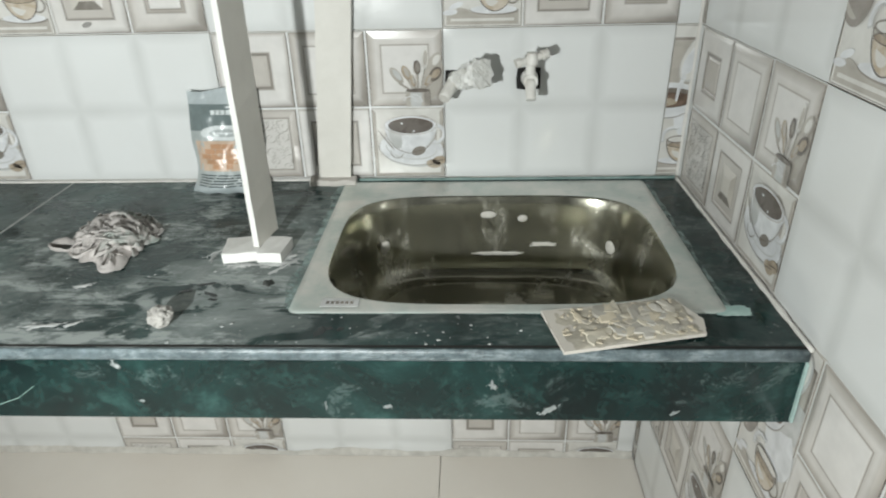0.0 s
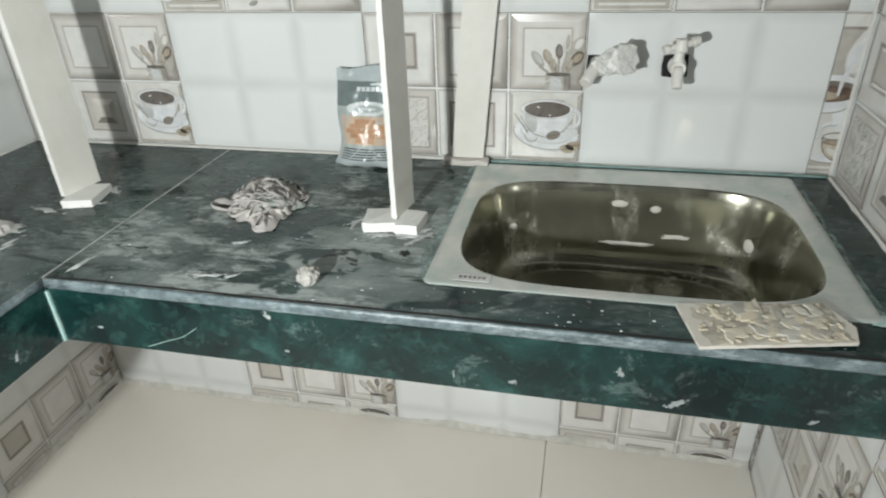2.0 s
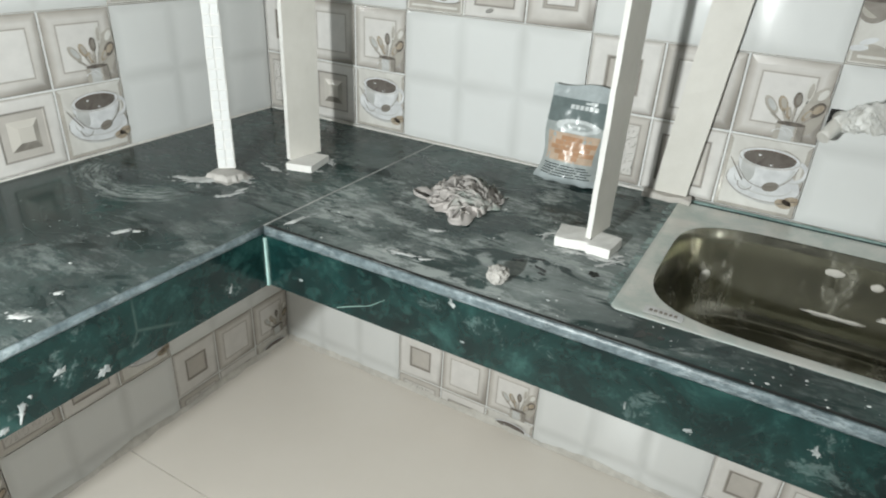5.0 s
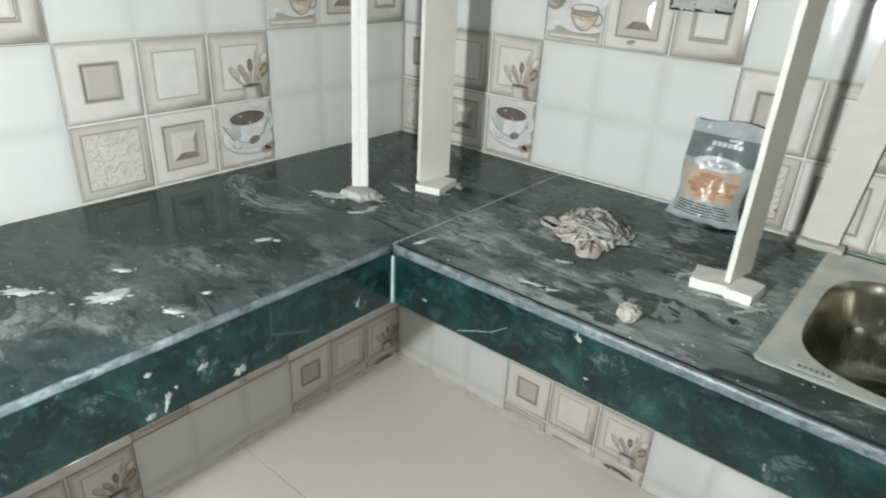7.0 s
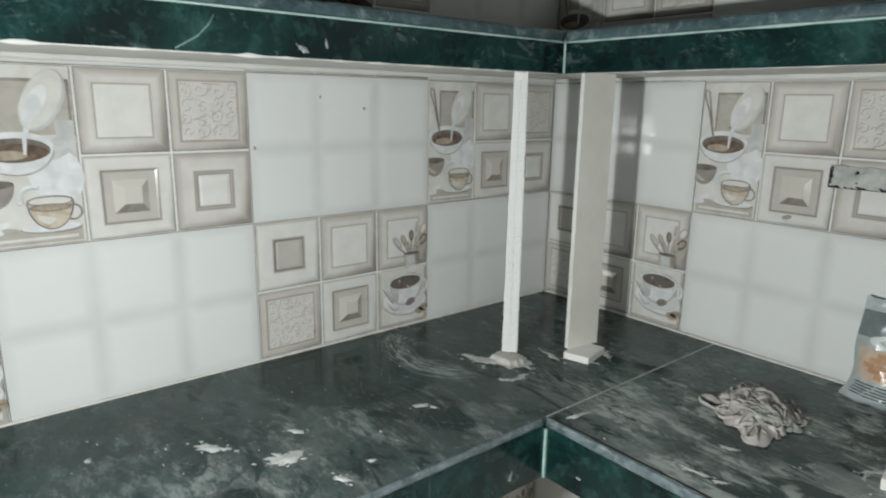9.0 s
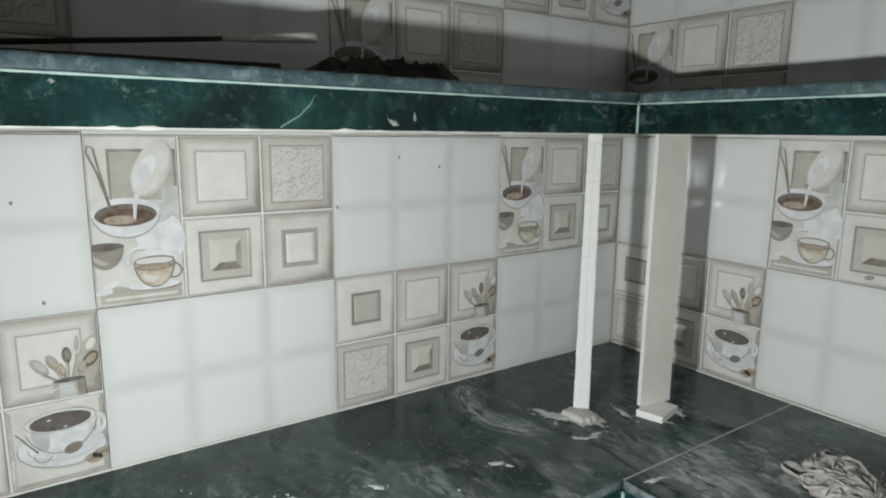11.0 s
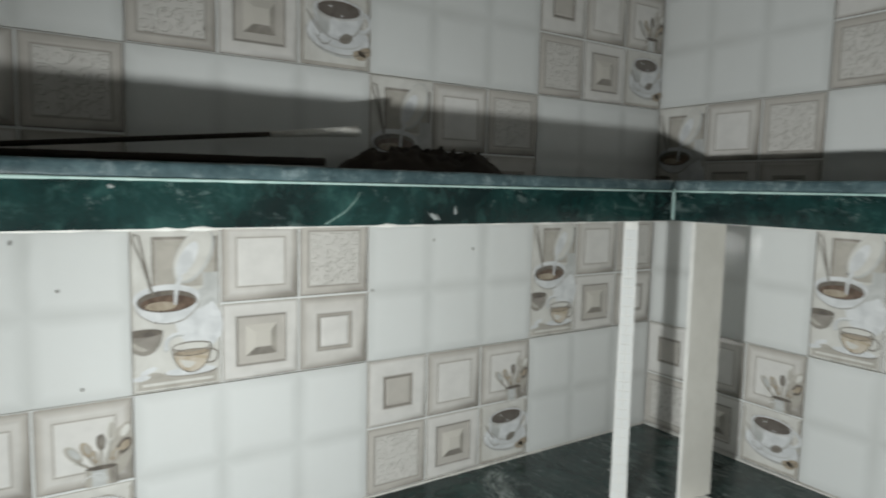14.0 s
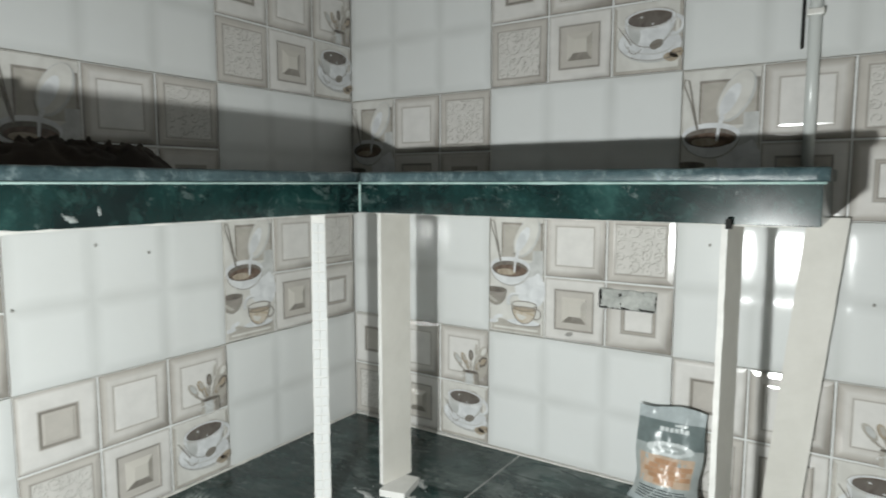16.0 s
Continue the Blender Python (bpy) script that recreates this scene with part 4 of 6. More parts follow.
        out = Vector((math.copysign(abs(u) ** (pp - 1), u) / aa, v ** (pp - 1) / bb, 0)).normalized()
        ob = part("putty_dab", bm, PALE_SPOT, bowl, "pale raised spot", True)
        ob.matrix_basis = Matrix.Translation(Vector((x - ox, cy + bb * v, -deep)) - out * (0.0075 if abs(u) > 0.7 else 0.0030)) @ Matrix.Rotation(-math.atan2(out.x, out.y), 4, "Z") @ pose(0, 0, 0, 6, 0, 0)
    # closed disc, the drain's inner shade put into its colour
    bm = bmesh.new()
    bmesh.ops.create_cone(bm, cap_ends=True, segments=28, radius1=0.038, radius2=0.034, depth=0.004, matrix=Matrix.Translation((cx, cy, -0.178)))
    part("drain", bm, DARK, bowl, "dark disc for the shade in the drain opening")
    # worn label on the rim
    part("sticker", box(-hw + 0.045, -hw + 0.100, -hh + 0.012, -hh + 0.034, 0.0034, 0.0040), SHADE, sink, "faded grey sticker")
    bm = bmesh.new()
    for i in range(6):
        add_box(bm, -hw + 0.052 + 0.007 * i, -hw + 0.057 + 0.007 * i, -hh + 0.019, -hh + 0.026, 0.0041, 0.0044)
    part("print", bm, UMBER, sink, "worn dark print")
    return sink


build_sink()


# ==== props under the shelf ====
def strip_prop(base, top, wide, thick, turn, label, pad, pad_turn=0.0, material=BOARD, taper=1.0):
    """A strip cut from a wall tile, stood on end on a scrap of tile, from base to top."""
    b, t = Vector(base), Vector(top)
    thing = empty("shelf_prop", base, label=label, category="prop", group="tile strips propping the shelf")
    bm = bmesh.new()
    n = 24
    d = t - b
    rings = []
    for i in range(n + 1):
        p = d * (i / n) + Vector((0, 0, 0.0))
        w, h = wide / 2 * (1 + (taper - 1) * i / n), thick / 2
        ring = []
        for sx, sy in ((-h, -w), (h, -w), (h, w), (-h, w)):
            q = Vector((sx, sy, 0)) + noise.noise_vector(Vector((sx * 40, sy * 40, i * 0.9 + base[0] * 7))) * 0.0010
            q.rotate(Euler((0, 0, radians(turn))))
            ring.append(bm.verts.new(p + q))
        rings.append(ring)
    for r, q in zip(rings, rings[1:]):
        for i in range(4):
            f = bm.faces.new((r[i], r[(i + 1) % 4], q[(i + 1) % 4], q[i]))
            f.material_index = 1 if i in (0, 2) else 0
    bm.faces.new(rings[0][::-1])
    bm.faces.new(rings[-1])
    bmesh.ops.recalc_face_normals(bm, faces=bm.faces)
    part("strip", bm, [material, CHALK], thing)
    if pad:
        lx, ly, h, ox, oy = pad
        bm = box(-lx / 2, lx / 2, -ly / 2, ly / 2, -h, -0.0005, 0.0015)
        roughen(bm, 0.002, 45, base[0])
        bmesh.ops.transform(bm, matrix=pose(ox, oy, 0, 0, 0, pad_turn), verts=bm.verts)
        part("pad", bm, CHALK, thing, "scrap of white tile under the strip")
    return thing


prop_a = strip_prop((0.306, -0.452, TOP + 0.014), (0.301, -0.446, S_LOW), 0.034, 0.010, -48, "narrow strip of white mosaic tile propping the shelf", None, 0, CHALK, 0.82)
bm = bmesh.new()
rings = []
for f, h in ((1.30, -0.0138), (1.06, -0.0118), (0.96, -0.0040), (0.84, -0.0016), (0.3, -0.0008)):
    rings.append([])
    for i in range(22):
        a = 2 * math.pi * i / 22
        c, q = math.cos(a), math.sin(a)
        e = f / max(abs(c), abs(q)) ** 0.6 * (1 + 0.30 * noise.noise(Vector((c * 2.3, q * 2.3, 4))) + (0.12 if f > 1 else 0.06) * noise.noise(Vector((c * 7, q * 7, f * 2))))
        rings[-1].append(bm.verts.new((0.014 + 0.034 * e * c, -0.015 + 0.027 * e * q, h + 0.0012 * noise.noise(Vector((i * 1.7, f * 9, 0))))))
for r, q in zip(rings, rings[1:]):
    for i in range(22):
        bm.faces.new((r[i], r[(i + 1) % 22], q[(i + 1) % 22], q[i]))
bm.faces.new(rings[-1])
bm.faces.new(rings[0][::-1])
bmesh.ops.recalc_face_normals(bm, faces=bm.faces)
part("pad", bm, rough_solid("crumbled_mortar", (0.30, 0.29, 0.27), (0.54, 0.52, 0.49), 60, 0.95, 0.9), prop_a, "crumbled pad of white mortar under the strip")
strip_prop((0.381, -0.299, TOP + 0.016), (0.378, -0.295, S_LOW), 0.085, 0.011, -10, "broad cream tile strip propping the shelf near the corner", (0.060, 0.085, 0.0155, 0.022, -0.014), 14)
prop_c = strip_prop((1.055, -0.308, TOP + 0.019), (1.056, -0.302, S_LOW), 0.072, 0.0095, -10, "cream tile strip on edge, propping the shelf", None)
for x0, x1, y0, y1, turn in ((-0.066, -0.006, -0.050, 0.012, 10), (0.002, 0.044, -0.056, 0.006, -4)):
    bm = box(x0, x1, y0, y1, -0.0185, -0.0008, 0.0015)
    bmesh.ops.subdivide_edges(bm, edges=bm.edges, cuts=2, use_grid_fill=True)
    roughen(bm, 0.0016, 60, x0 * 40)
    bmesh.ops.transform(bm, matrix=pose(0, 0, 0, 0, 0, turn), verts=bm.verts)
    part("pad", bm, CHALK, prop_c, "broken piece of white tile under the strip")

part("wedge", box(-0.003, 0.005, -0.040, -0.0265, S_LOW - TOP - 0.025, S_LOW - TOP - 0.010), DARK, prop_c, "small black packing piece")
prop_d = strip_prop((1.117, -0.014, TOP + 0.013), (1.172, -0.014, S_LOW), 0.068, 0.012, 90, "broad cream tile strip leaning by the wall under the shelf end", None)
bm = box(-0.052, 0.045, -0.022, 0.008, -0.0125, -0.0005, 0.003)
bmesh.ops.subdivide_edges(bm, edges=bm.edges, cuts=4, use_grid_fill=True)
roughen(bm, 0.004, 50, 4)
part("pad", bm, CEMENT, prop_d, "dab of grey cement under the strip")

# raised mosaic squares along the narrow strip
def mosaic():
    turn = Euler((0, 0, radians(-48)))
    rng = random.Random(4)
    bm0 = box(0, 0.0018, -0.0073, 0.0073, -0.0090, 0.0090, 0.0006)
    me = bpy.data.meshes.new("mosaic_square")
    bm0.to_mesh(me)
    bm0.free()
    me.materials.append(WHITE)
    for i in range(29):
        for side in (-1, 1):
            z = 0.012 + i * 0.0200
            p = Vector((0.0051, side * 0.0081 * (1 - 0.18 * i / 29) + rng.uniform(-0.0006, 0.0006), 0))
            p.rotate(turn)
            ob = new("mosaic_square", me)
            ob.parent = prop_a
            ob.location = (p.x - 0.005 * z / 0.6, p.y + 0.006 * z / 0.6, z)
            ob.scale = (1, 1 - 0.18 * z / 0.6, 1)
            ob.rotation_euler = (rng.uniform(-0.05, 0.05), rng.uniform(-0.04, 0.04), radians(-48))
mosaic()

# plaster left along the lower edges of the marble fronts, and dirt along the foot of the walls
bead("joint", (CX - 0.004, SOUTH + 0.02, FASCIA_LOW), (CX - 0.004, CY - 0.01, FASCIA_LOW), 0.0024, PLASTER, worktop, "broken line of plaster", 0.7)
bead("joint", (SX - 0.004, SOUTH + 0.02, S_LOW), (SX - 0.004, SY - 0.01, S_LOW), 0.0028, PLASTER, shelf, "broken line of plaster", 0.5)
bead("joint", (SX + 0.01, SY + 0.004, S_LOW), (SEND - 0.02, SY + 0.004, S_LOW), 0.0020, PLASTER, shelf, "broken line of plaster", 0.6)
SKIRT = rough_solid("dirty_pale_mortar", (0.46, 0.44, 0.40), (0.68, 0.66, 0.61), 45, 0.95, 0.6)


def mortar_foot(start, end, axis, face, out, parent, seed):
    """A ragged low band of pale mortar between the lowest tiles and the floor."""
    bm = bmesh.new()
    n = int(abs(end - start) / 0.012)
    rows = []
    for i in range(n + 1):
        u = start + (end - start) * i / n
        h = 0.016 + 0.014 * noise.noise(Vector((u * 6, seed, 0))) + 0.006 * noise.noise(Vector((u * 33, seed, 2)))
        w = 0.005 + 0.004 * noise.noise(Vector((u * 18, seed, 5)))
        prof = ((0.004, 0.0006), (-w * 1.8, 0.0006), (-w, h * 0.7), (-w * 0.4, h), (0.004, h))
        rows.append([bm.verts.new((u, face + out * d, z) if axis == "x" else (face + out * d, u, z)) for d, z in prof])
    for r, q in zip(rows, rows[1:]):
        for i in range(4):
            bm.faces.new((r[i], r[i + 1], q[i + 1], q[i]))
    bmesh.ops.recalc_face_normals(bm, faces=bm.faces)
    part("mortar_foot", bm, SKIRT, parent, "ragged pale mortar along the floor")


mortar_foot(-1.68, -0.004, "y", 0.0, -1, wall_west, 3)
mortar_foot(0.004, RIGHT - 0.004, "x", 0.0, 1, wall_north, 7)
bead("joint", (RIGHT - 0.001, -0.001, TOP + 0.004), (RIGHT - 0.001, -0.001, CEIL - 0.004), 0.005, GROUT, wall_north, "grout down the corner")


# ==== loose things on the worktop ====
def bag_point(u, v, lift=0.0):
    """A point of the bag's front; u from -1 to 1 across, v from 0 to 1 up."""
    half = 0.062 + 0.014 * math.exp(-(v / 0.10) ** 2) + 0.010 * v - 0.012 * math.exp(-((v - 0.30) / 0.16) ** 2) * 0.6 + 0.004 * math.sin(5 * v)
    puff = (0.046 * (1 - v) ** 0.8 * min(1.0, 0.62 + v * 5) + 0.0035) * max(0.0, 1 - abs(u) ** 2.6)
    crease = 0.0060 * noise.noise(Vector((u * 3.0, v * 7.0, 1.7))) + 0.0014 * noise.noise(Vector((u * 9, v * 16, 4.0)))
    z = v * 0.205 + 0.005 * math.sin(u * 3.0 + 0.5) * (v > 0.9) + 0.003 * abs(math.sin(u * 6)) * (v < 0.02)
    return Vector((u * half, -puff + crease * (1 - abs(u) ** 4) - lift, z))


def bag_patch(bm, u0, u1, v0, v1, lift, nu=10, nv=8, shape=None):
    g = [[bm.verts.new(bag_point(u0 + (u1 - u0) * i / nu, v0 + (v1 - v0) * j / nv, lift)) for i in range(nu + 1)] for j in range(nv + 1)]
    for j in range(nv):
        for i in range(nu):
            if shape is None or shape(i, j):
                bm.faces.new((g[j][i], g[j][i + 1], g[j + 1][i + 1], g[j + 1][i]))


def film(name, colour, rough=0.30, vary=0.8):
    m = mat(name, colour, rough, 0.0, 0.06)
    k = Net(m)
    k.colour(k.mix(k.ramp(k.noise(55, 4), (0.35, 0.0), (0.7, 1.0)), colour, tuple(c * vary for c in colour)))
    k.bump(k.noise(90, 3, 0.6), 0.25, 0.002)
    return m


FILM_PALE = film("film_pale_blue_grey", (0.44, 0.49, 0.50))
FILM_TEAL = film("film_slate_teal", (0.165, 0.205, 0.205))
FILM_GREY = film("film_grey", (0.42, 0.46, 0.455))
FILM_CREAM = film("film_peach", (0.58, 0.44, 0.33))
FILM_ORANGE = film("film_orange", (0.50, 0.29, 0.17))
FILM_WHITE = film("film_white", (0.68, 0.72, 0.72))
FILM_DARK = film("film_dark", (0.06, 0.08, 0.085))


def build_bag():
    bag = empty("grout_bag", (0.909, -0.062, TOP + 0.001), label="small grout bag with slate and orange print, leaning on the wall", category="bag")
    bag.rotation_euler = (radians(-11), radians(1.5), radians(4))
    def sub(name, material, lift, *patches):
        bm = bmesh.new()
        for q in patches:
            bag_patch(bm, *q[:4], lift, *q[4:])
        return part(name, bm, material, bag, "", True)
    # body: front and back skins joined at the sides
    bm = bmesh.new()
    nu, nv = 26, 36
    front = [[bm.verts.new(bag_point(-1 + 2 * i / nu, j / nv)) for i in range(nu + 1)] for j in range(nv + 1)]
    back = [[bm.verts.new(Vector((p.co.x, 0.35 * -p.co.y + 0.002, p.co.z))) for p in r] for r in front]
    for j in range(nv):
        for i in range(nu):
            f = bm.faces.new((front[j][i], front[j][i + 1], front[j + 1][i + 1], front[j + 1][i]))
            v = (j + 0.5) / nv
            f.material_index = 0 if v > 0.87 or v < 0.07 else 1 if v > 0.60 else 2
            bm.faces.new((back[j][i], back[j + 1][i], back[j + 1][i + 1], back[j][i + 1]))
    for i in range(nu):
        bm.faces.new((back[0][i], back[0][i + 1], front[0][i + 1], front[0][i]))
    bmesh.ops.remove_doubles(bm, verts=bm.verts, dist=0.0004)
    bmesh.ops.recalc_face_normals(bm, faces=bm.faces)
    part("sack", bm, [FILM_PALE, FILM_TEAL, FILM_GREY], bag, "", True)
    sub("panel", FILM_CREAM, 0.0006, (-0.82, 0.80, 0.235, 0.52))
    bm = bmesh.new()
    for r in range(5):
        for c in range(4):
            u0 = -0.66 + 0.33 * c + (0.14 if r % 2 else 0.0)
            if (r in (0, 4) and c in (0, 3)):
                continue
            bag_patch(bm, u0, min(u0 + 0.315, 0.78), 0.255 + 0.048 * r, 0.255 + 0.048 * r + 0.045, 0.0011, 4, 2)
    part("brick_print", bm, FILM_ORANGE, bag, "orange brick print", True)
    bm = bmesh.new()
    for r, (a, b) in enumerate(((-0.8, 0.75), (-0.82, 0.7), (-0.8, 0.8), (-0.78, 0.72), (-0.8, 0.66))):
        cuts = [a, a + 0.3 + 0.07 * r, a + 0.36 + 0.07 * r, b - 0.4, b - 0.34, b]
        for p, q in zip(cuts[::2], cuts[1::2]):
            bag_patch(bm, p, q, 0.085 + 0.026 * r, 0.096 + 0.026 * r, 0.0011, 8, 1)
    part("print_lines", bm, FILM_DARK, bag, "rows of small dark print", True)
    def oval_shape(nu, nv, hole):
        def f(i, j):
            d = ((i + 0.5) / nu * 2 - 1) ** 2 + ((j + 0.5) / nv * 2 - 1) ** 2
            return hole < d < 1
        return f
    sub("oval", FILM_WHITE, 0.0009, (-0.62, 0.75, 0.525, 0.665, 30, 14, oval_shape(30, 14, 0.0)))
    sub("oval", FILM_GREY, 0.0014, (-0.36, 0.52, 0.555, 0.630, 24, 10, oval_shape(24, 10, 0.0)))
    sub("print_lines", FILM_WHITE, 0.0019, (-0.16, 0.32, 0.585, 0.600, 8, 1))
    # the maker's mark, as plain bars and a zigzag
    bm = bmesh.new()
    for c in range(6):
        bag_patch(bm, -0.28 + 0.145 * c, -0.28 + 0.145 * c + 0.115, 0.765, 0.808, 0.0012, 2, 2)
    bag_patch(bm, 0.14, 0.30, 0.825, 0.845, 0.0012, 3, 2), bag_patch(bm, 0.30, 0.52, 0.825, 0.855, 0.0012, 3, 2)
    part("mark", bm, FILM_WHITE, bag, "pale mark", True)


build_bag()

CLOTH = rough_solid("soiled_cloth", (0.30, 0.285, 0.27), (0.56, 0.52, 0.495), 40, 0.95, 0.3)
k = Net(CLOTH)
base = k.b.inputs["Base Color"].links[0].from_socket
stain = k.ramp(k.noise(16, 4), (0.54, 0.0), (0.66, 1.0))
k.colour(k.mix(k.math("MULTIPLY", stain, 0.6), base, (0.13, 0.20, 0.17)))
weave = k.t.nodes.new("ShaderNodeTexWave")
weave.inputs["Scale"].default_value = 420
k.link(k.co, weave.inputs["Vector"])
k.bump(weave.outputs["Fac"], 0.25, 0.0006)


def rag_edge(t):
    c, s = math.cos(t), math.sin(t)
    return 0.062 + 0.030 * noise.noise(Vector((c * 1.5, s * 1.5, 3))) + 0.016 * noise.noise(Vector((c * 4, s * 4, 5))) + 0.026 * math.exp(-((t - 5.3) / 0.32) ** 2)


def rag_height(x, y):
    f = min(1.0, math.hypot(x / 1.2, y / 1.22) / rag_edge(math.atan2(y, x) % (2 * math.pi)))
    return max(0.0, 1 - f ** 2.0) * (0.024 + 0.014 * noise.noise(Vector((x * 22, y * 22, 40))))


def build_rag():
    """A cloth dropped in a heap: a low mound with creased folds lying over and across one another."""
    bm = bmesh.new()
    n, m = 120, 34
    rows = []
    for r in range(1, m + 1):
        row = []
        for i in range(n):
            t = 2 * math.pi * i / n
            f = r / m
            x, y = rag_edge(t) * f * math.cos(t) * 1.20, rag_edge(t) * f * math.sin(t) * 1.22
            w = noise.noise_vector(Vector((x * 60, y * 60, 6)))
            row.append(bm.verts.new((x, y, max(0.0006, rag_height(x, y) * 0.6 + 0.004 * w.z * (1 - f ** 6) + 0.002))))
        rows.append(row)
    hub = bm.verts.new((0, 0, rows[0][0].co.z))
    for i in range(n):
        bm.faces.new((hub, rows[0][i], rows[0][(i + 1) % n]))
    for r, s in zip(rows, rows[1:]):
        for i in range(n):
            bm.faces.new((r[i], s[i], s[(i + 1) % n], r[(i + 1) % n]))
    # thin curled folds
    rng = random.Random(17)
    for q in range(64):
        t = rng.uniform(0, 6.283)
        d = rag_edge(t) * rng.random() ** 0.6
        x, y = d * math.cos(t) * 0.95, d * math.sin(t) * 0.95
        way = t + math.pi / 2 * rng.choice((-1, 1)) + rng.uniform(-0.9, 0.9)
        bend, wide = rng.uniform(-40, 40), rng.uniform(0.0045, 0.0100)
        steps = rng.randint(16, 40)
        lift, tilt = rng.uniform(-0.004, 0.006), rng.uniform(-1.3, 1.3)
        folds = []
        for i in range(steps + 1):
            u = i / steps
            back = math.hypot(x / 1.2, y / 1.22) / rag_edge(math.atan2(y, x) % (2 * math.pi))
            if back > 0.90:
                way += 0.35 * math.sin(math.atan2(-y, -x) - way)
            way += 0.0030 * (bend + 60 * noise.noise(Vector((x * 40, y * 40, q))))
            x, y = x + 0.0030 * math.cos(way), y + 0.0030 * math.sin(way)
            w = wide * min(1.0, 4 * u + 0.3, 4 * (1 - u) + 0.3) * (1 + 0.5 * noise.noise(Vector((x * 80, y * 80, q))))
            h = rag_height(x, y) + lift + 0.005 * noise.noise(Vector((x * 60, y * 60, q * 2)))
            g = tilt + 1.4 * noise.noise(Vector((x * 28, y * 28, q * 3)))
            side = Vector((-math.sin(way), math.cos(way), 0)) * math.cos(g) + Vector((0, 0, math.sin(g)))
            up = side.cross(Vector((math.cos(way), math.sin(way), 0)))
            mid = Vector((x, y, max(h, 0.003 + 0.6 * abs(side.z) * w)))
            thick = 0.0016
            ring = []
            for a, c in ((-1, 0), (-0.6, 0.55), (0, 0.9), (0.6, 0.55), (1, 0), (0.6, -0.2), (0, 0.1), (-0.6, -0.2)):
                ring.append(bm.verts.new(mid + side * a * w + up * (c * (thick + 0.34 * w))))
            folds.append(ring)
        for r, s in zip(folds, folds[1:]):
            for e in range(8):
                bm.faces.new((r[e], r[(e + 1) % 8], s[(e + 1) % 8], s[e]))
        bm.faces.new(folds[0][::-1])
        bm.faces.new(folds[-1])
    for v in bm.verts:
        v.co.z = max(v.co.z, 0.0004)
    bmesh.ops.recalc_face_normals(bm, faces=bm.faces)
    ob = finish(bm, "cleaning_rag", CLOTH, None, True, (0.770, -0.272, TOP))
    tagged(ob, "crumpled dirty pinkish-grey cloth rag on the worktop", "rag")


build_rag()

PUTTY = rough_solid("dried_putty", (0.28, 0.26, 0.22), (0.60, 0.55, 0.45), 40, 0.95, 0.6)
FLAKE = mat("putty_flake", (0.6, 0.54, 0.42), 0.92)
k = Net(FLAKE)
per = k.t.nodes.new("ShaderNodeObjectInfo").outputs["Random"]
k.colour(k.mix(k.math("MULTIPLY", k.noise(90, 5, 0.7), 0.5), k.ramp(per, (0.0, (0.42, 0.40, 0.36)), (0.30, (0.52, 0.48, 0.41)), (0.55, (0.66, 0.58, 0.44)), (0.8, (0.68, 0.63, 0.52)), (1.0, (0.58, 0.56, 0.52))), (0.34, 0.31, 0.25)))
k.bump(k.noise(150, 4), 0.5, 0.001)
LUMP = rough_solid("dried_cement_lump", (0.26, 0.25, 0.23), (0.48, 0.46, 0.43), 60, 0.95, 0.9)


def build_lump():
    bm = bmesh.new()
    bmesh.ops.create_icosphere(bm, subdivisions=4, radius=0.0165)
    for v in bm.verts:
        d = v.co.normalized()
        v.co *= 1 + 0.22 * noise.noise(d * 2.1) + 0.14 * noise.noise(d * 5) + 0.08 * noise.noise(d * 12)
        v.co.z = max(v.co.z * 0.92, -0.0138)
    tagged(finish(bm, "cement_lump", LUMP, None, False, (0.972, -0.540, TOP + 0.0142)), "rough round lump of dried cement on the worktop", "lump")


build_lump()


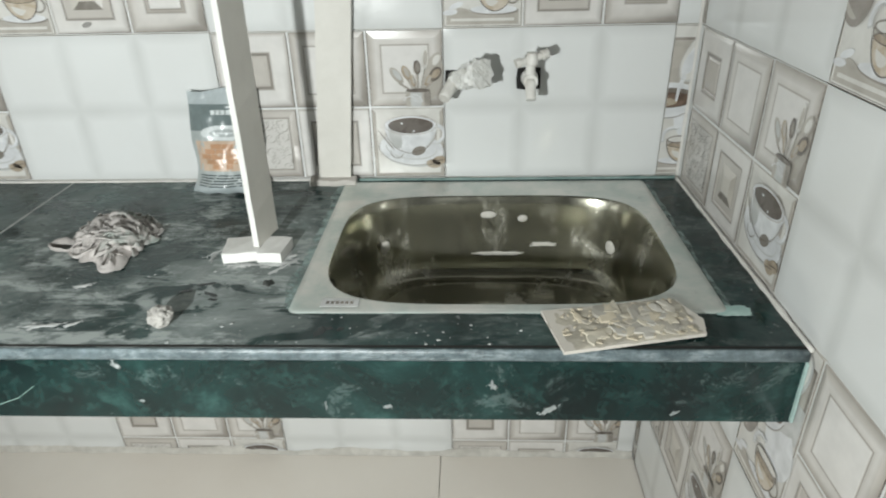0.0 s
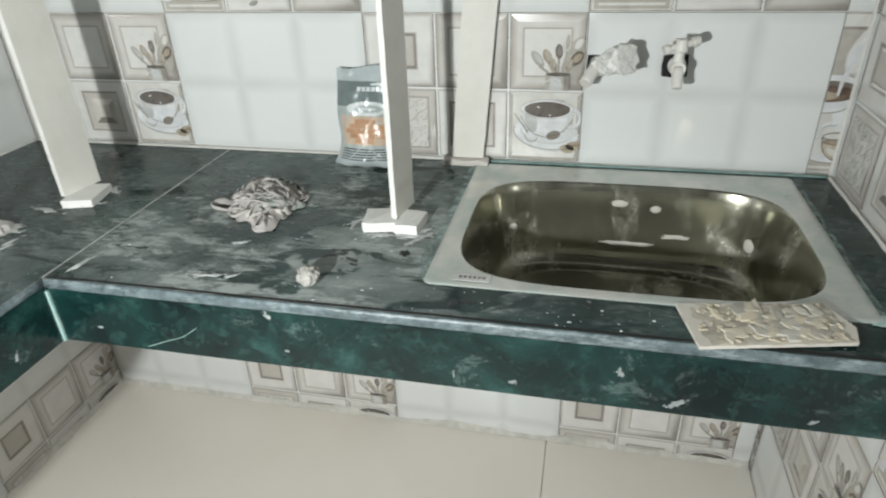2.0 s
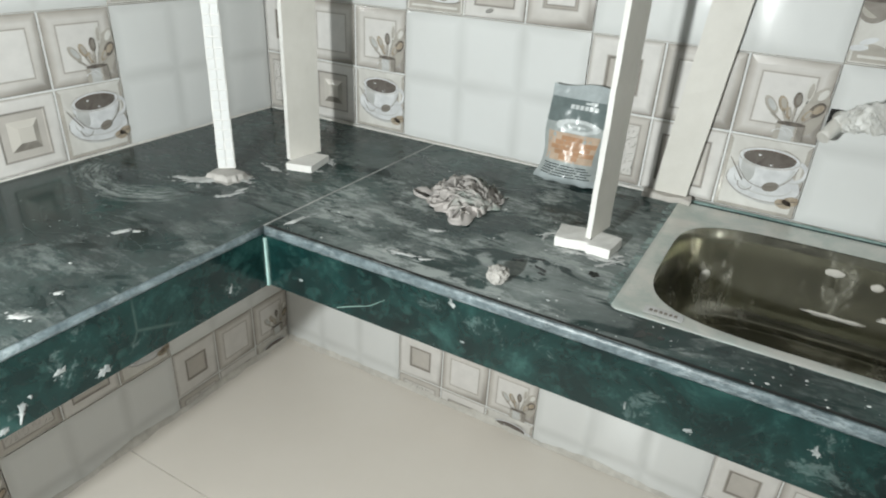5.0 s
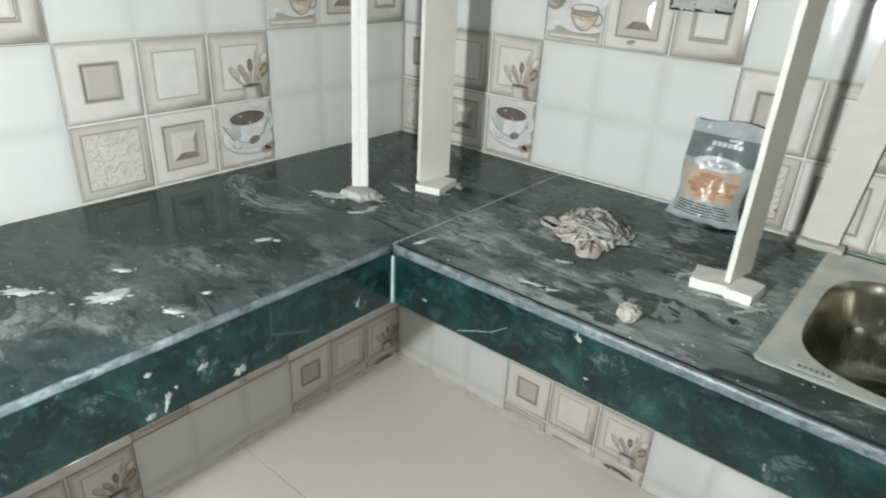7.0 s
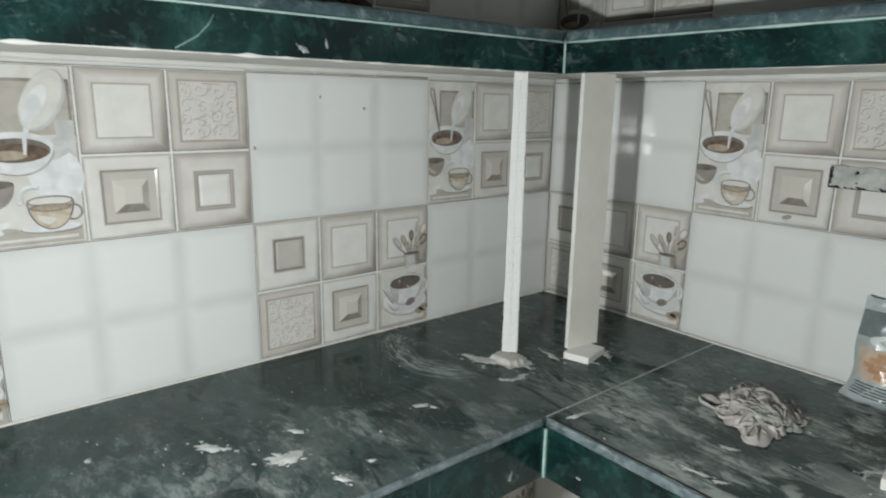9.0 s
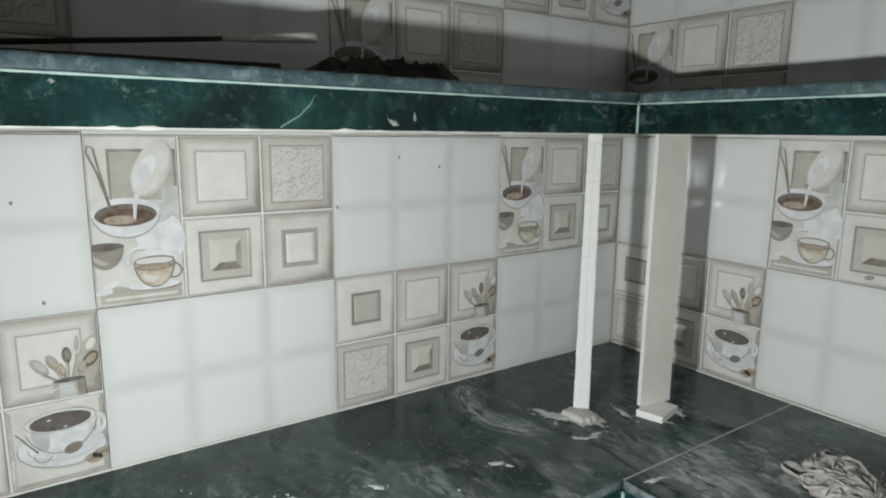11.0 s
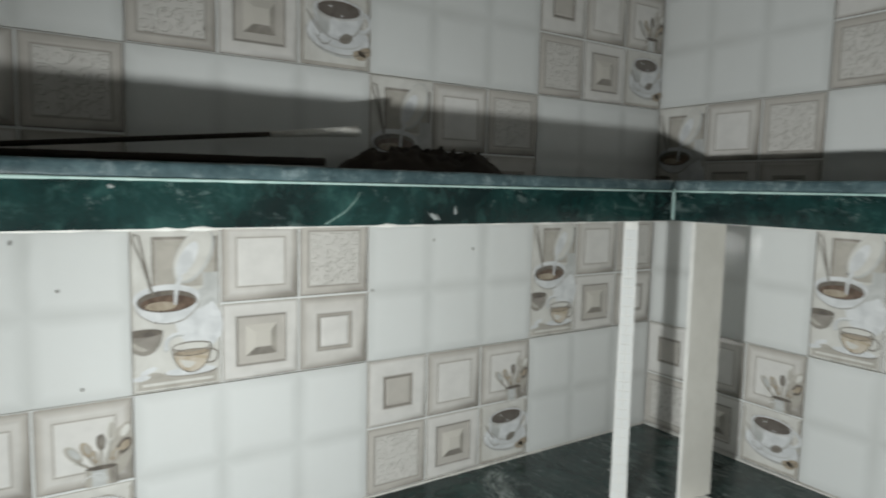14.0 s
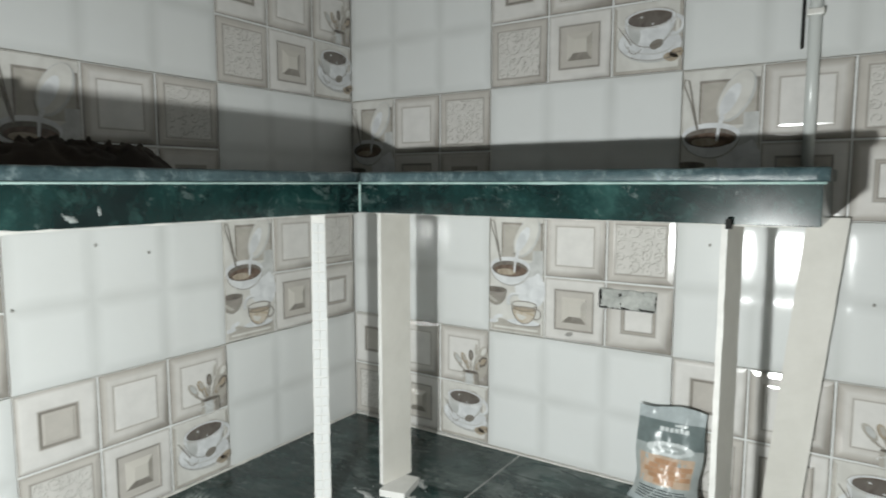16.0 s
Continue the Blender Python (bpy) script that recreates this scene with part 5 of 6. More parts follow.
def build_card():
    card = empty("tile_scrap", (1.61, -0.535, TOP + 0.0035), label="broken tile scrap smeared with dried putty, by the sink", category="tile scrap")
    corners = [(1.498, -0.516), (1.518, -0.607), (1.706, -0.570), (1.712, -0.538), (1.686, -0.488)]
    def inside(u, v):
        a = Vector(corners[0]).lerp(Vector(corners[4]), u)
        b = Vector(corners[1]).lerp(Vector(corners[2]), u)
        return a.lerp(b, v)
    bm = bmesh.new()
    ring = [(x - 1.61, y + 0.535) for x, y in corners]
    low = [bm.verts.new((x, y, 0.0)) for x, y in ring]
    high = [bm.verts.new((x, y, 0.005)) for x, y in ring]
    bm.faces.new(high)
    bm.faces.new(low[::-1])
    for i in range(5):
        bm.faces.new((low[i], low[(i + 1) % 5], high[(i + 1) % 5], high[i]))
    bmesh.ops.recalc_face_normals(bm, faces=bm.faces)
    part("tile_piece", bm, BISCUIT, card, "pale tile piece")
    bm = bmesh.new()
    nu, nv = 84, 40
    g = []
    for j in range(nv + 1):
        row = []
        for i in range(nu + 1):
            p = inside(i / nu, j / nv)
            s = noise.noise(Vector((p.x * 38, p.y * 60, 2))) + 0.5 * noise.noise(Vector((p.x * 90, p.y * 120, 5)))
            grow = min(1.0, i / 18.0, j / 2.0 + 0.2, (nv - j) / 2.0 + 0.2, (nu - i) / 2.0 + 0.4)
            s += 0.9 * noise.noise(Vector((p.x * 14, p.y * 22, 9)))
            h = (0.2 * (s + 1) + 0.8 * math.floor((s + 1) * 2.6) / 2.6) * 0.0016 * grow
            row.append(bm.verts.new((p.x - 1.61 + noise.noise(Vector((p.x * 50, p.y * 50, 8))) * 0.004, p.y + 0.535 + noise.noise(Vector((p.x * 50, p.y * 50, 11))) * 0.004, 0.0045 + h)))
        g.append(row)
    for j in range(nv):
        for i in range(nu):
            bm.faces.new((g[j][i], g[j][i + 1], g[j + 1][i + 1], g[j + 1][i])).normal_flip()
    bmesh.ops.recalc_face_normals(bm, faces=bm.faces)
    for f in bm.faces:
        if f.normal.z < 0:
            f.normal_flip()
    part("putty", bm, PUTTY, card, "flaking cream putty")
    rng = random.Random(8)
    def flake(bm, p, r, thick, lift):
        n = rng.randint(6, 10)
        tilt = pose(p.x - 1.61, p.y + 0.535, 0.0058 + lift, rng.uniform(-6, 6), rng.uniform(-6, 6), rng.uniform(0, 360))
        lows, highs = [], []
        for i in range(n):
            q = r * rng.uniform(0.45, 1.3)
            x, y = q * math.cos(6.283 * i / n), 0.62 * q * math.sin(6.283 * i / n)
            lows.append(bm.verts.new(tilt @ Vector((x, y, -0.0012))))
            highs.append(bm.verts.new(tilt @ Vector((x * 0.90, y * 0.90, thick * rng.uniform(0.7, 1.3)))))
        top = bm.verts.new(tilt @ Vector((0, 0, thick * 1.4)))
        for i in range(n):
            bm.faces.new((highs[i], highs[(i + 1) % n], top))
            bm.faces.new((lows[i], lows[(i + 1) % n], highs[(i + 1) % n], highs[i]))
        bm.faces.new(lows[::-1])
    for _ in range(64):
        bm = bmesh.new()
        flake(bm, inside(0.20 + 0.70 * rng.random() ** 0.85, rng.uniform(0.16, 0.84)), rng.uniform(0.007, 0.020), rng.uniform(0.0006, 0.0020), rng.uniform(-0.0004, 0.0018))
        part("flake", bm, FLAKE, card)
    bm = bmesh.new()
    for _ in range(150):
        flake(bm, inside(0.06 + 0.92 * rng.random(), rng.uniform(0.05, 0.95)), rng.uniform(0.0015, 0.005), 0.0006, 0.0016 * rng.random())
    tagged(part("flake_debris", bm, FLAKE, card, "small crumbs of cream putty"), kind="stuff")
    card.rotation_euler = (radians(1.2), radians(-0.6), 0)


build_card()

# ==== fittings on the tiled wall ====
PLASTIC = mat("white_plastic", (0.70, 0.69, 0.65), 0.35)
k = Net(PLASTIC)
k.colour(k.mix(k.ramp(k.noise(40, 5), (0.4, 0.0), (0.75, 1.0)), (0.74, 0.73, 0.69), (0.55, 0.52, 0.47)))


def tube(bm, a, b, r0, r1=None, seg=18, lumpy=0.0):
    a, b = Vector(a), Vector(b)
    r1 = r0 if r1 is None else r1
    d = (b - a).normalized()
    side = d.orthogonal().normalized()
    up = d.cross(side)
    n = 6
    rings = []
    for i in range(n + 1):
        p, r = a.lerp(b, i / n), r0 + (r1 - r0) * i / n
        ring = []
        for q in range(seg):
            t = 2 * math.pi * q / seg
            rr = r * (1 + lumpy * noise.noise(Vector((i * 0.9, q * 0.8, a.x * 50))))
            ring.append(bm.verts.new(p + (side * math.cos(t) + up * math.sin(t)) * rr))
        rings.append(ring)
    for r, s in zip(rings, rings[1:]):
        for q in range(seg):
            bm.faces.new((r[q], r[(q + 1) % seg], s[(q + 1) % seg], s[q])).smooth = True
    bm.faces.new(rings[0][::-1])
    bm.faces.new(rings[-1])
    bmesh.ops.recalc_face_normals(bm, faces=bm.faces)


def hole(x0, x1, z0, z1, parent):
    """A ragged plate a little proud of the tiles, coloured dark as the shade in a cut."""
    bm = bmesh.new()
    rng = random.Random(x0)
    pts = [(x0, z0), ((x0 + x1) / 2, z0 - 0.001), (x1, z0 + 0.001), (x1 + 0.001, (z0 + z1) / 2), (x1, z1), ((x0 + x1) / 2, z1 + 0.001), (x0, z1), (x0 - 0.001, (z0 + z1) / 2)]
    pts = [(x + rng.uniform(-0.0012, 0.0012), z + rng.uniform(-0.0012, 0.0012)) for x, z in pts]
    front = [bm.verts.new((x, -0.0046, z)) for x, z in pts]
    backs = [bm.verts.new((x, 0.006, z)) for x, z in pts]
    bm.faces.new(front)
    for i in range(8):
        bm.faces.new((front[i], front[(i + 1) % 8], backs[(i + 1) % 8], backs[i]))
    bmesh.ops.recalc_face_normals(bm, faces=bm.faces)
    return part("hole_plate", bm, DARK, parent, "ragged dark plate for the shade in a hole cut in the tile")


def build_tap():
    tap = empty("wall_tap", (0, 0, 0), label="small white plastic tap on the tiled wall above the sink", category="tap")
    hole(1.493, 1.538, 0.984, 1.024, tap)
    bm = bmesh.new()
    tube(bm, (1.516, 0.0, 1.008), (1.513, -0.055, 1.016), 0.013)
    tube(bm, (1.513, -0.045, 1.015), (1.512, -0.085, 1.016), 0.016, 0.013)
    part("body", bm, PLASTIC, tap)
    bm = bmesh.new()
    tube(bm, (1.512, -0.078, 1.018), (1.513, -0.094, 0.985), 0.0105, 0.009)
    part("spout", bm, PLASTIC, tap)
    bm = bmesh.new()
    tube(bm, (1.512, -0.072, 1.020), (1.512, -0.074, 1.056), 0.0095, 0.008)
    part("stem", bm, PLASTIC, tap)
    bm = bmesh.new()
    tube(bm, (1.488, -0.086, 1.050), (1.538, -0.070, 1.062), 0.0065, 0.0065)
    tube(bm, (1.513, -0.080, 1.046), (1.513, -0.080, 1.068), 0.0115, 0.010)
    tube(bm, (1.484, -0.087, 1.049), (1.493, -0.084, 1.052), 0.0085, 0.0085)
    tube(bm, (1.532, -0.072, 1.061), (1.543, -0.068, 1.064), 0.0090, 0.0085)
    part("handle", bm, PLASTIC, tap)


build_tap()


WRAP = mat("crumpled_white_plastic", (0.74, 0.74, 0.71), 0.32, 0.0, 0.3)
k = Net(WRAP)
k.colour(k.mix(k.ramp(k.noise(45, 5), (0.45, 0.0), (0.65, 1.0)), (0.76, 0.76, 0.73), (0.55, 0.54, 0.50)))
k.bump(k.voronoi(140), 0.5, 0.003)


def build_outlet():
    out = empty("water_outlet", (0, 0, 0), label="white pipe elbow wrapped in plastic, sticking out of the tiles", category="pipe")
    hole(1.353, 1.385, 0.985, 1.022, out)
    bm = bmesh.new()
    tube(bm, (1.372, 0.0, 1.008), (1.376, -0.040, 1.008), 0.014)
    tube(bm, (1.372, -0.034, 1.010), (1.352, -0.070, 0.984), 0.013, 0.011)
    part("elbow", bm, PLASTIC, out)
    bm = bmesh.new()
    tube(bm, (1.372, -0.030, 1.006), (1.398, -0.064, 1.022), 0.015, 0.021, 22, 0.25)
    tube(bm, (1.394, -0.060, 1.020), (1.424, -0.092, 1.036), 0.022, 0.026, 22, 0.35)
    bmesh.ops.subdivide_edges(bm, edges=bm.edges, cuts=2, use_grid_fill=True)
    for v in bm.verts:
        v.co += 0.0035 * noise.noise_vector(v.co * 55) + 0.0022 * noise.noise_vector(v.co * 130)
        v.co.y = min(v.co.y, -0.004)
    part("wrapping", bm, WRAP, out, "crumpled white plastic wrapped over the end")


build_outlet()


def build_box():
    jb = empty("socket_recess", (0.800, 0, 1.2125), label="socket slot cut into the tiles and daubed with grey mortar", category="socket recess")
    bm = bmesh.new()
    ring = []
    for i in range(40):
        x, z = round_rect(0.0635, 0.0212, 0.005, 0, 40)[i][:2]
        w = 1 + 0.04 * noise.noise(Vector((x * 60, z * 60, 1)))
        ring.append((x * w, z * w))
    f = [bm.verts.new((x, -0.0046, z)) for x, z in ring]
    b = [bm.verts.new((x, 0.006, z)) for x, z in ring]
    bm.faces.new(f)
    for i in range(40):
        bm.faces.new((f[i], f[(i + 1) % 40], b[(i + 1) % 40], b[i]))
    bmesh.ops.recalc_face_normals(bm, faces=bm.faces)
    # Flat proud plate; its dark colour is the shade inside the slot
    part("recess", bm, DARK, jb, "dark plate for the shade in the slot")
    bm = bmesh.new()
    nu, nv = 60, 22
    g = [[None] * (nu + 1) for _ in range(nv + 1)]
    for j in range(nv + 1):
        for i in range(nu + 1):
            x, z = -0.064 + 0.128 * i / nu, -0.022 + 0.046 * j / nv
            s = noise.noise(Vector((x * 45, z * 70, 3))) + 0.6 * noise.noise(Vector((x * 120, z * 140, 6)))
            edge = min(i / 5, (nu - i) / 1.5, j / 5, (nv - j) / 1.0, 1.0)
            g[j][i] = bm.verts.new((x + 0.003 * s, -0.0030 - 0.0056 * (edge + 0.95 * s - 0.16), z + 0.003 * s))
    for j in range(nv):
        for i in range(nu):
            bm.faces.new((g[j][i], g[j][i + 1], g[j + 1][i + 1], g[j + 1][i])).smooth = True
    part("mortar", bm, rough_solid("grey_mortar", (0.28, 0.29, 0.275), (0.58, 0.59, 0.56), 50, 0.95, 0.6), jb, "pale grey mortar daubed in the slot")


build_box()


def build_conduit():
    c = empty("conduit", (1.132, 0, S_TOP), label="pale plastic conduit running up the tiled wall", category="conduit")
    bm = bmesh.new()
    tube(bm, (0, -0.011, 0.001), (0, -0.011, CEIL - S_TOP - 0.002), 0.0105)
    part("pipe", bm, mat("conduit_plastic", (0.60, 0.62, 0.60), 0.25), c)
    # Dark tube standing for the channel's shadow line by the conduit
    bm = bmesh.new()
    tube(bm, (-0.020, -0.0062, 0.225), (-0.020, -0.0062, CEIL - S_TOP - 0.002), 0.0028, None, 8)
    part("shadow_line", bm, DARK, c, "thin dark tube for the shadow line beside the conduit")
    for z in (0.28, 0.75):
        part("clip", box(-0.014, 0.014, -0.0235, -0.003, z, z + 0.012, 0.002), PLASTIC, c)


build_conduit()

# ==== on the shelf ====
SACKING = rough_solid("dark_brown_sacking", (0.018, 0.013, 0.010), (0.05, 0.036, 0.028), 22, 0.95, 0.8)


def build_heap():
    bm = bmesh.new()
    n = 110
    rows = []
    for r in range(30):
        row = []
        f = r / 29
        for i in range(n):
            t = 2 * math.pi * i / n
            e = 1 + 0.22 * noise.noise(Vector((math.cos(t) * 2, math.sin(t) * 2, 9)))
            x, y = 0.085 * e * f * math.cos(t), 0.195 * e * f * math.sin(t)
            bumps = 0.034 * noise.noise(Vector((x * 18, y * 18, 1))) + 0.022 * noise.noise(Vector((x * 42, y * 42, 4))) + 0.012 * noise.noise(Vector((x * 95, y * 95, 7)))
            row.append(bm.verts.new((x, y, max(0.0005, (0.040 + bumps) * (1 - f ** 4)))))
        rows.append(row)
    bmesh.ops.remove_doubles(bm, verts=rows[0], dist=0.0001)
    hub = [v for v in bm.verts if abs(v.co.x) + abs(v.co.y) < 1e-6][0]
    for i in range(n):
        bm.faces.new((hub, rows[1][i], rows[1][(i + 1) % n]))
    for r, s in zip(rows[1:], rows[2:]):
        for i in range(n):
            bm.faces.new((r[i], s[i], s[(i + 1) % n], r[(i + 1) % n]))
    bmesh.ops.recalc_face_normals(bm, faces=bm.faces)
    tagged(finish(bm, "sacking", SACKING, None, True, (0.120, -0.835, S_TOP)), "dark brown crumpled sacking heaped on the shelf", "sacking")
    # Rod's length in shadow is coloured dark and drawn thin; the lit end is white
    rod = empty("long_rod", (0.160, -1.000, S_TOP + 0.070), label="thin rod resting on the sacking, its shaded length coloured dark, its lit tip white", category="rod")
    bm = bmesh.new()
    tube(bm, (-0.009, -0.14, -0.013), (-0.040, -0.62, -0.058), 0.0042, None, 12)
    part("shaft", bm, SACKING, rod)
    bm = bmesh.new()
    tube(bm, (0, 0, 0), (-0.010, -0.155, -0.0145), 0.0095, 0.0045, 16)
    part("tip", bm, PLASTIC, rod, "white plastic tip, the rod's lit end")
    bm = bmesh.new()
    tube(bm, (0.200, -1.08, S_TOP + 0.012), (0.190, -1.55, S_TOP + 0.008), 0.007, 0.005, 10, 0.2)
    tagged(finish(bm, "dark_stick", SACKING), "thin dark stick lying on the shelf", "stick")


build_heap()

# ==== plaster splashes and crumbs ====
SPLASH = rough_solid("white_plaster_splash", (0.30, 0.315, 0.31), (0.66, 0.67, 0.655), 55, 0.95, 0.5)


DAUB = rough_solid("plaster_daub", (0.17, 0.19, 0.185), (0.46, 0.48, 0.47), 80, 0.95, 0.5)


def splash(x, y, rx, ry, turn, seed, ragged=0.75, on=None):
    """A thin ragged flake of plaster dried on the marble."""
    bm = bmesh.new()
    n = 72
    c = bm.verts.new((0, 0, 0.0016))
    rings = []
    for h, f in ((0.0014, 0.55), (0.0002, 1.0)):
        row = []
        for i in range(n):
            t = 2 * math.pi * i / n
            e = 1 + ragged * noise.noise(Vector((math.cos(t) * 1.8, math.sin(t) * 1.8, seed))) + ragged * 0.5 * noise.noise(Vector((math.cos(t) * 6, math.sin(t) * 6, seed + 3))) + ragged * 0.4 * noise.noise(Vector((math.cos(t) * 15, math.sin(t) * 15, seed + 7)))
            row.append(bm.verts.new((rx * e * f * math.cos(t), ry * e * f * math.sin(t), h)))
        rings.append(row)
    for i in range(n):
        j = (i + 1) % n
        bm.faces.new((c, rings[0][i], rings[0][j]))
        bm.faces.new((rings[0][i], rings[1][i], rings[1][j], rings[0][j]))
    rng = random.Random(int(seed * 100))
    for _ in range(3 if on else 14 if rx > 0.018 else 4):
        a, far, r = rng.uniform(0, 6.283), rng.uniform(0.8, 1.9), rng.uniform(0.05, 0.20) * min(rx, 0.02)
        px, py = rx * far * math.cos(a), ry * far * math.sin(a)
        hub = bm.verts.new((px, py, 0.0009))
        dots = [bm.verts.new((px + r * rng.uniform(0.6, 1.9) * math.cos(6.283 * i / 9), py + r * rng.uniform(0.6, 1.2) * math.sin(6.283 * i / 9), 0.0002)) for i in range(9)]
        for i in range(9):
            bm.faces.new((hub, dots[i], dots[(i + 1) % 9]))
    ob = finish(bm, "plaster_splash", DAUB if on else SPLASH, None, True, (x, y, TOP + 0.0004))
    ob.rotation_euler[2] = radians(turn)
    if on:
        ob.matrix_basis = on @ pose(0, 0, 0, 0, 0, turn)
    tagged(ob, "thin splash of dried white plaster on the marble front" if on else "thin splash of dried white plaster on the marble worktop", "plaster splash", "plaster splashes")


for args in ((0.387, -1.026, 0.027, 0.017, 60, 1), (0.286, -1.108, 0.024, 0.009, 40, 2), (0.319, -0.975, 0.014, 0.006, 40, 21), (0.575, -0.548, 0.005, 0.022, -8, 22, 0.9), (0.372, -0.750, 0.014, 0.006, 70, 3), (0.488, -0.985, 0.013, 0.007, 30, 4), (0.392, -0.735, 0.008, 0.004, 30, 8),
             (0.475, -0.922, 0.007, 0.004, 70, 5), (0.209, -1.271, 0.007, 0.004, 0, 6), (0.802, -0.436, 0.012, 0.005, 20, 7), (0.800, -0.545, 0.020, 0.005, 8, 9, 0.9), (0.842, -0.541, 0.010, 0.004, 30, 11, 0.9), (1.030, -0.371, 0.022, 0.006, 8, 10, 0.9), (1.082, -0.366, 0.026, 0.008, 8, 12, 0.9), (1.100, -0.345, 0.014, 0.007, 60, 13, 0.9), (0.045, -1.685, 0.040, 0.016, 20, 14, 0.7), (0.300, -0.500, 0.040, 0.012, 40, 15, 0.9), (0.256, -0.520, 0.022, 0.008, 20, 16, 0.9), (0.420, -0.340, 0.030, 0.004, 30, 17, 0.9)):
    splash(*args)


for x, z, r, ry, turn in ((1.504, 0.695, 0.016, 0.007, 30), (1.288, 0.700, 0.009, 0.004, 10), (1.203, 0.702, 0.002, 0.009, 0), (0.925, 0.770, 0.005, 0.010, 20), (1.673, 0.692, 0.007, 0.004, 40), (0.948, 0.708, 0.004, 0.003, 0), (1.430, 0.737, 0.006, 0.011, 20), (0.625, 0.712, 0.005, 0.003, 20)):
    splash(0, 0, r * 0.75, ry * 0.75, turn, x * 31, 0.9, Matrix.Translation((x, CY + 0.0006, z)) @ pose(0, 0, 0, 90, 0, 0))
for y, z, r, ry, turn in ((-0.980, 0.727, 0.010, 0.005, 30), (-1.036, 0.700, 0.007, 0.014, -20), (-1.062, 0.687, 0.008, 0.005, 30), (-1.056, 0.753, 0.007, 0.004, 20), (-0.923, 0.692, 0.010, 0.009, 0), (-1.022, 0.715, 0.004, 0.003, 0), (-0.685, 0.708, 0.003, 0.010, -20)):
    splash(0, 0, r * 0.75, ry * 0.75, turn, y * 17, 0.9, Matrix.Translation((CX - 0.0006, y, z)) @ pose(0, 0, 0, 90, 0, 90))
for y, z, r, ry, turn in ((-0.935, 1.421, 0.011, 0.006, -20), (-0.895, 1.429, 0.003, 0.008, 10), (-1.405, 1.462, 0.004, 0.003, 0)):
    splash(0, 0, r * 0.75, ry * 0.75, turn, y * 13, 0.9, Matrix.Translation((SX - 0.0006, y, z)) @ pose(0, 0, 0, 90, 0, 90))


DAMP = mat("damp_marble", (0.006, 0.011, 0.011), 0.16)
k = Net(DAMP)
k.colour(k.mix(k.noise(60, 4), (0.003, 0.007, 0.007), (0.012, 0.020, 0.019)))


FEET = ((0.345, -0.502, 8), (0.404, -0.325, 3), (1.045, -0.345, 4))     # x, y, smears


def foot_mess():
    """Smeared plaster round the feet of the props in the corner."""
    rng = random.Random(31)
    for cx, cy, count in FEET:
        for _ in range(count):
            a, d = rng.uniform(0, 6.283), rng.uniform(0.045, 0.080)
            splash(cx + d * math.cos(a), cy + d * math.sin(a) * 0.8, rng.uniform(0.010, 0.026), rng.uniform(0.002, 0.006), math.degrees(a) + 90 + rng.uniform(-25, 25), rng.uniform(20, 90), 0.95)


foot_mess()


def damp_spots():
    """Small dark wet spots where drops fell into the dust."""
    bm = bmesh.new()
    for x, y, rx, ry, turn in ((1.196, -0.556, 0.006, 0.013, -20), (1.208, -0.549, 0.005, 0.004, 0), (1.224, -0.550, 0.005, 0.005, 30), (0.994, -0.432, 0.014, 0.004, 15), (1.012, -0.461, 0.016, 0.004, -25), (1.020, -0.475, 0.008, 0.003, -15),
                               (0.968, -0.452, 0.010, 0.003, 20), (1.090, -0.428, 0.009, 0.010, 0), (0.330, -0.560, 0.012, 0.004, 30), (0.380, -0.470, 0.010, 0.006, 10), (0.260, -0.430, 0.008, 0.005, 0), (0.300, -0.860, 0.010, 0.004, 50), (0.420, -1.120, 0.012, 0.004, 70)):
        mid = bm.verts.new((x, y, TOP + 0.0006))
        rim = []
        for i in range(28):
            t = 2 * math.pi * i / 28
            e = 1 + 0.6 * noise.noise(Vector((math.cos(t) * 2 + x * 90, math.sin(t) * 2, y * 70)))
            p = Matrix.Rotation(radians(turn), 3, "Z") @ Vector((rx * e * math.cos(t), ry * e * math.sin(t), 0))
            rim.append(bm.verts.new((x + p.x, y + p.y, TOP + 0.0003)))
        for i in range(28):
            bm.faces.new((mid, rim[i], rim[(i + 1) % 28]))
    part("damp_spots", bm, DAMP, worktop, "small dark wet spots", True)


damp_spots()


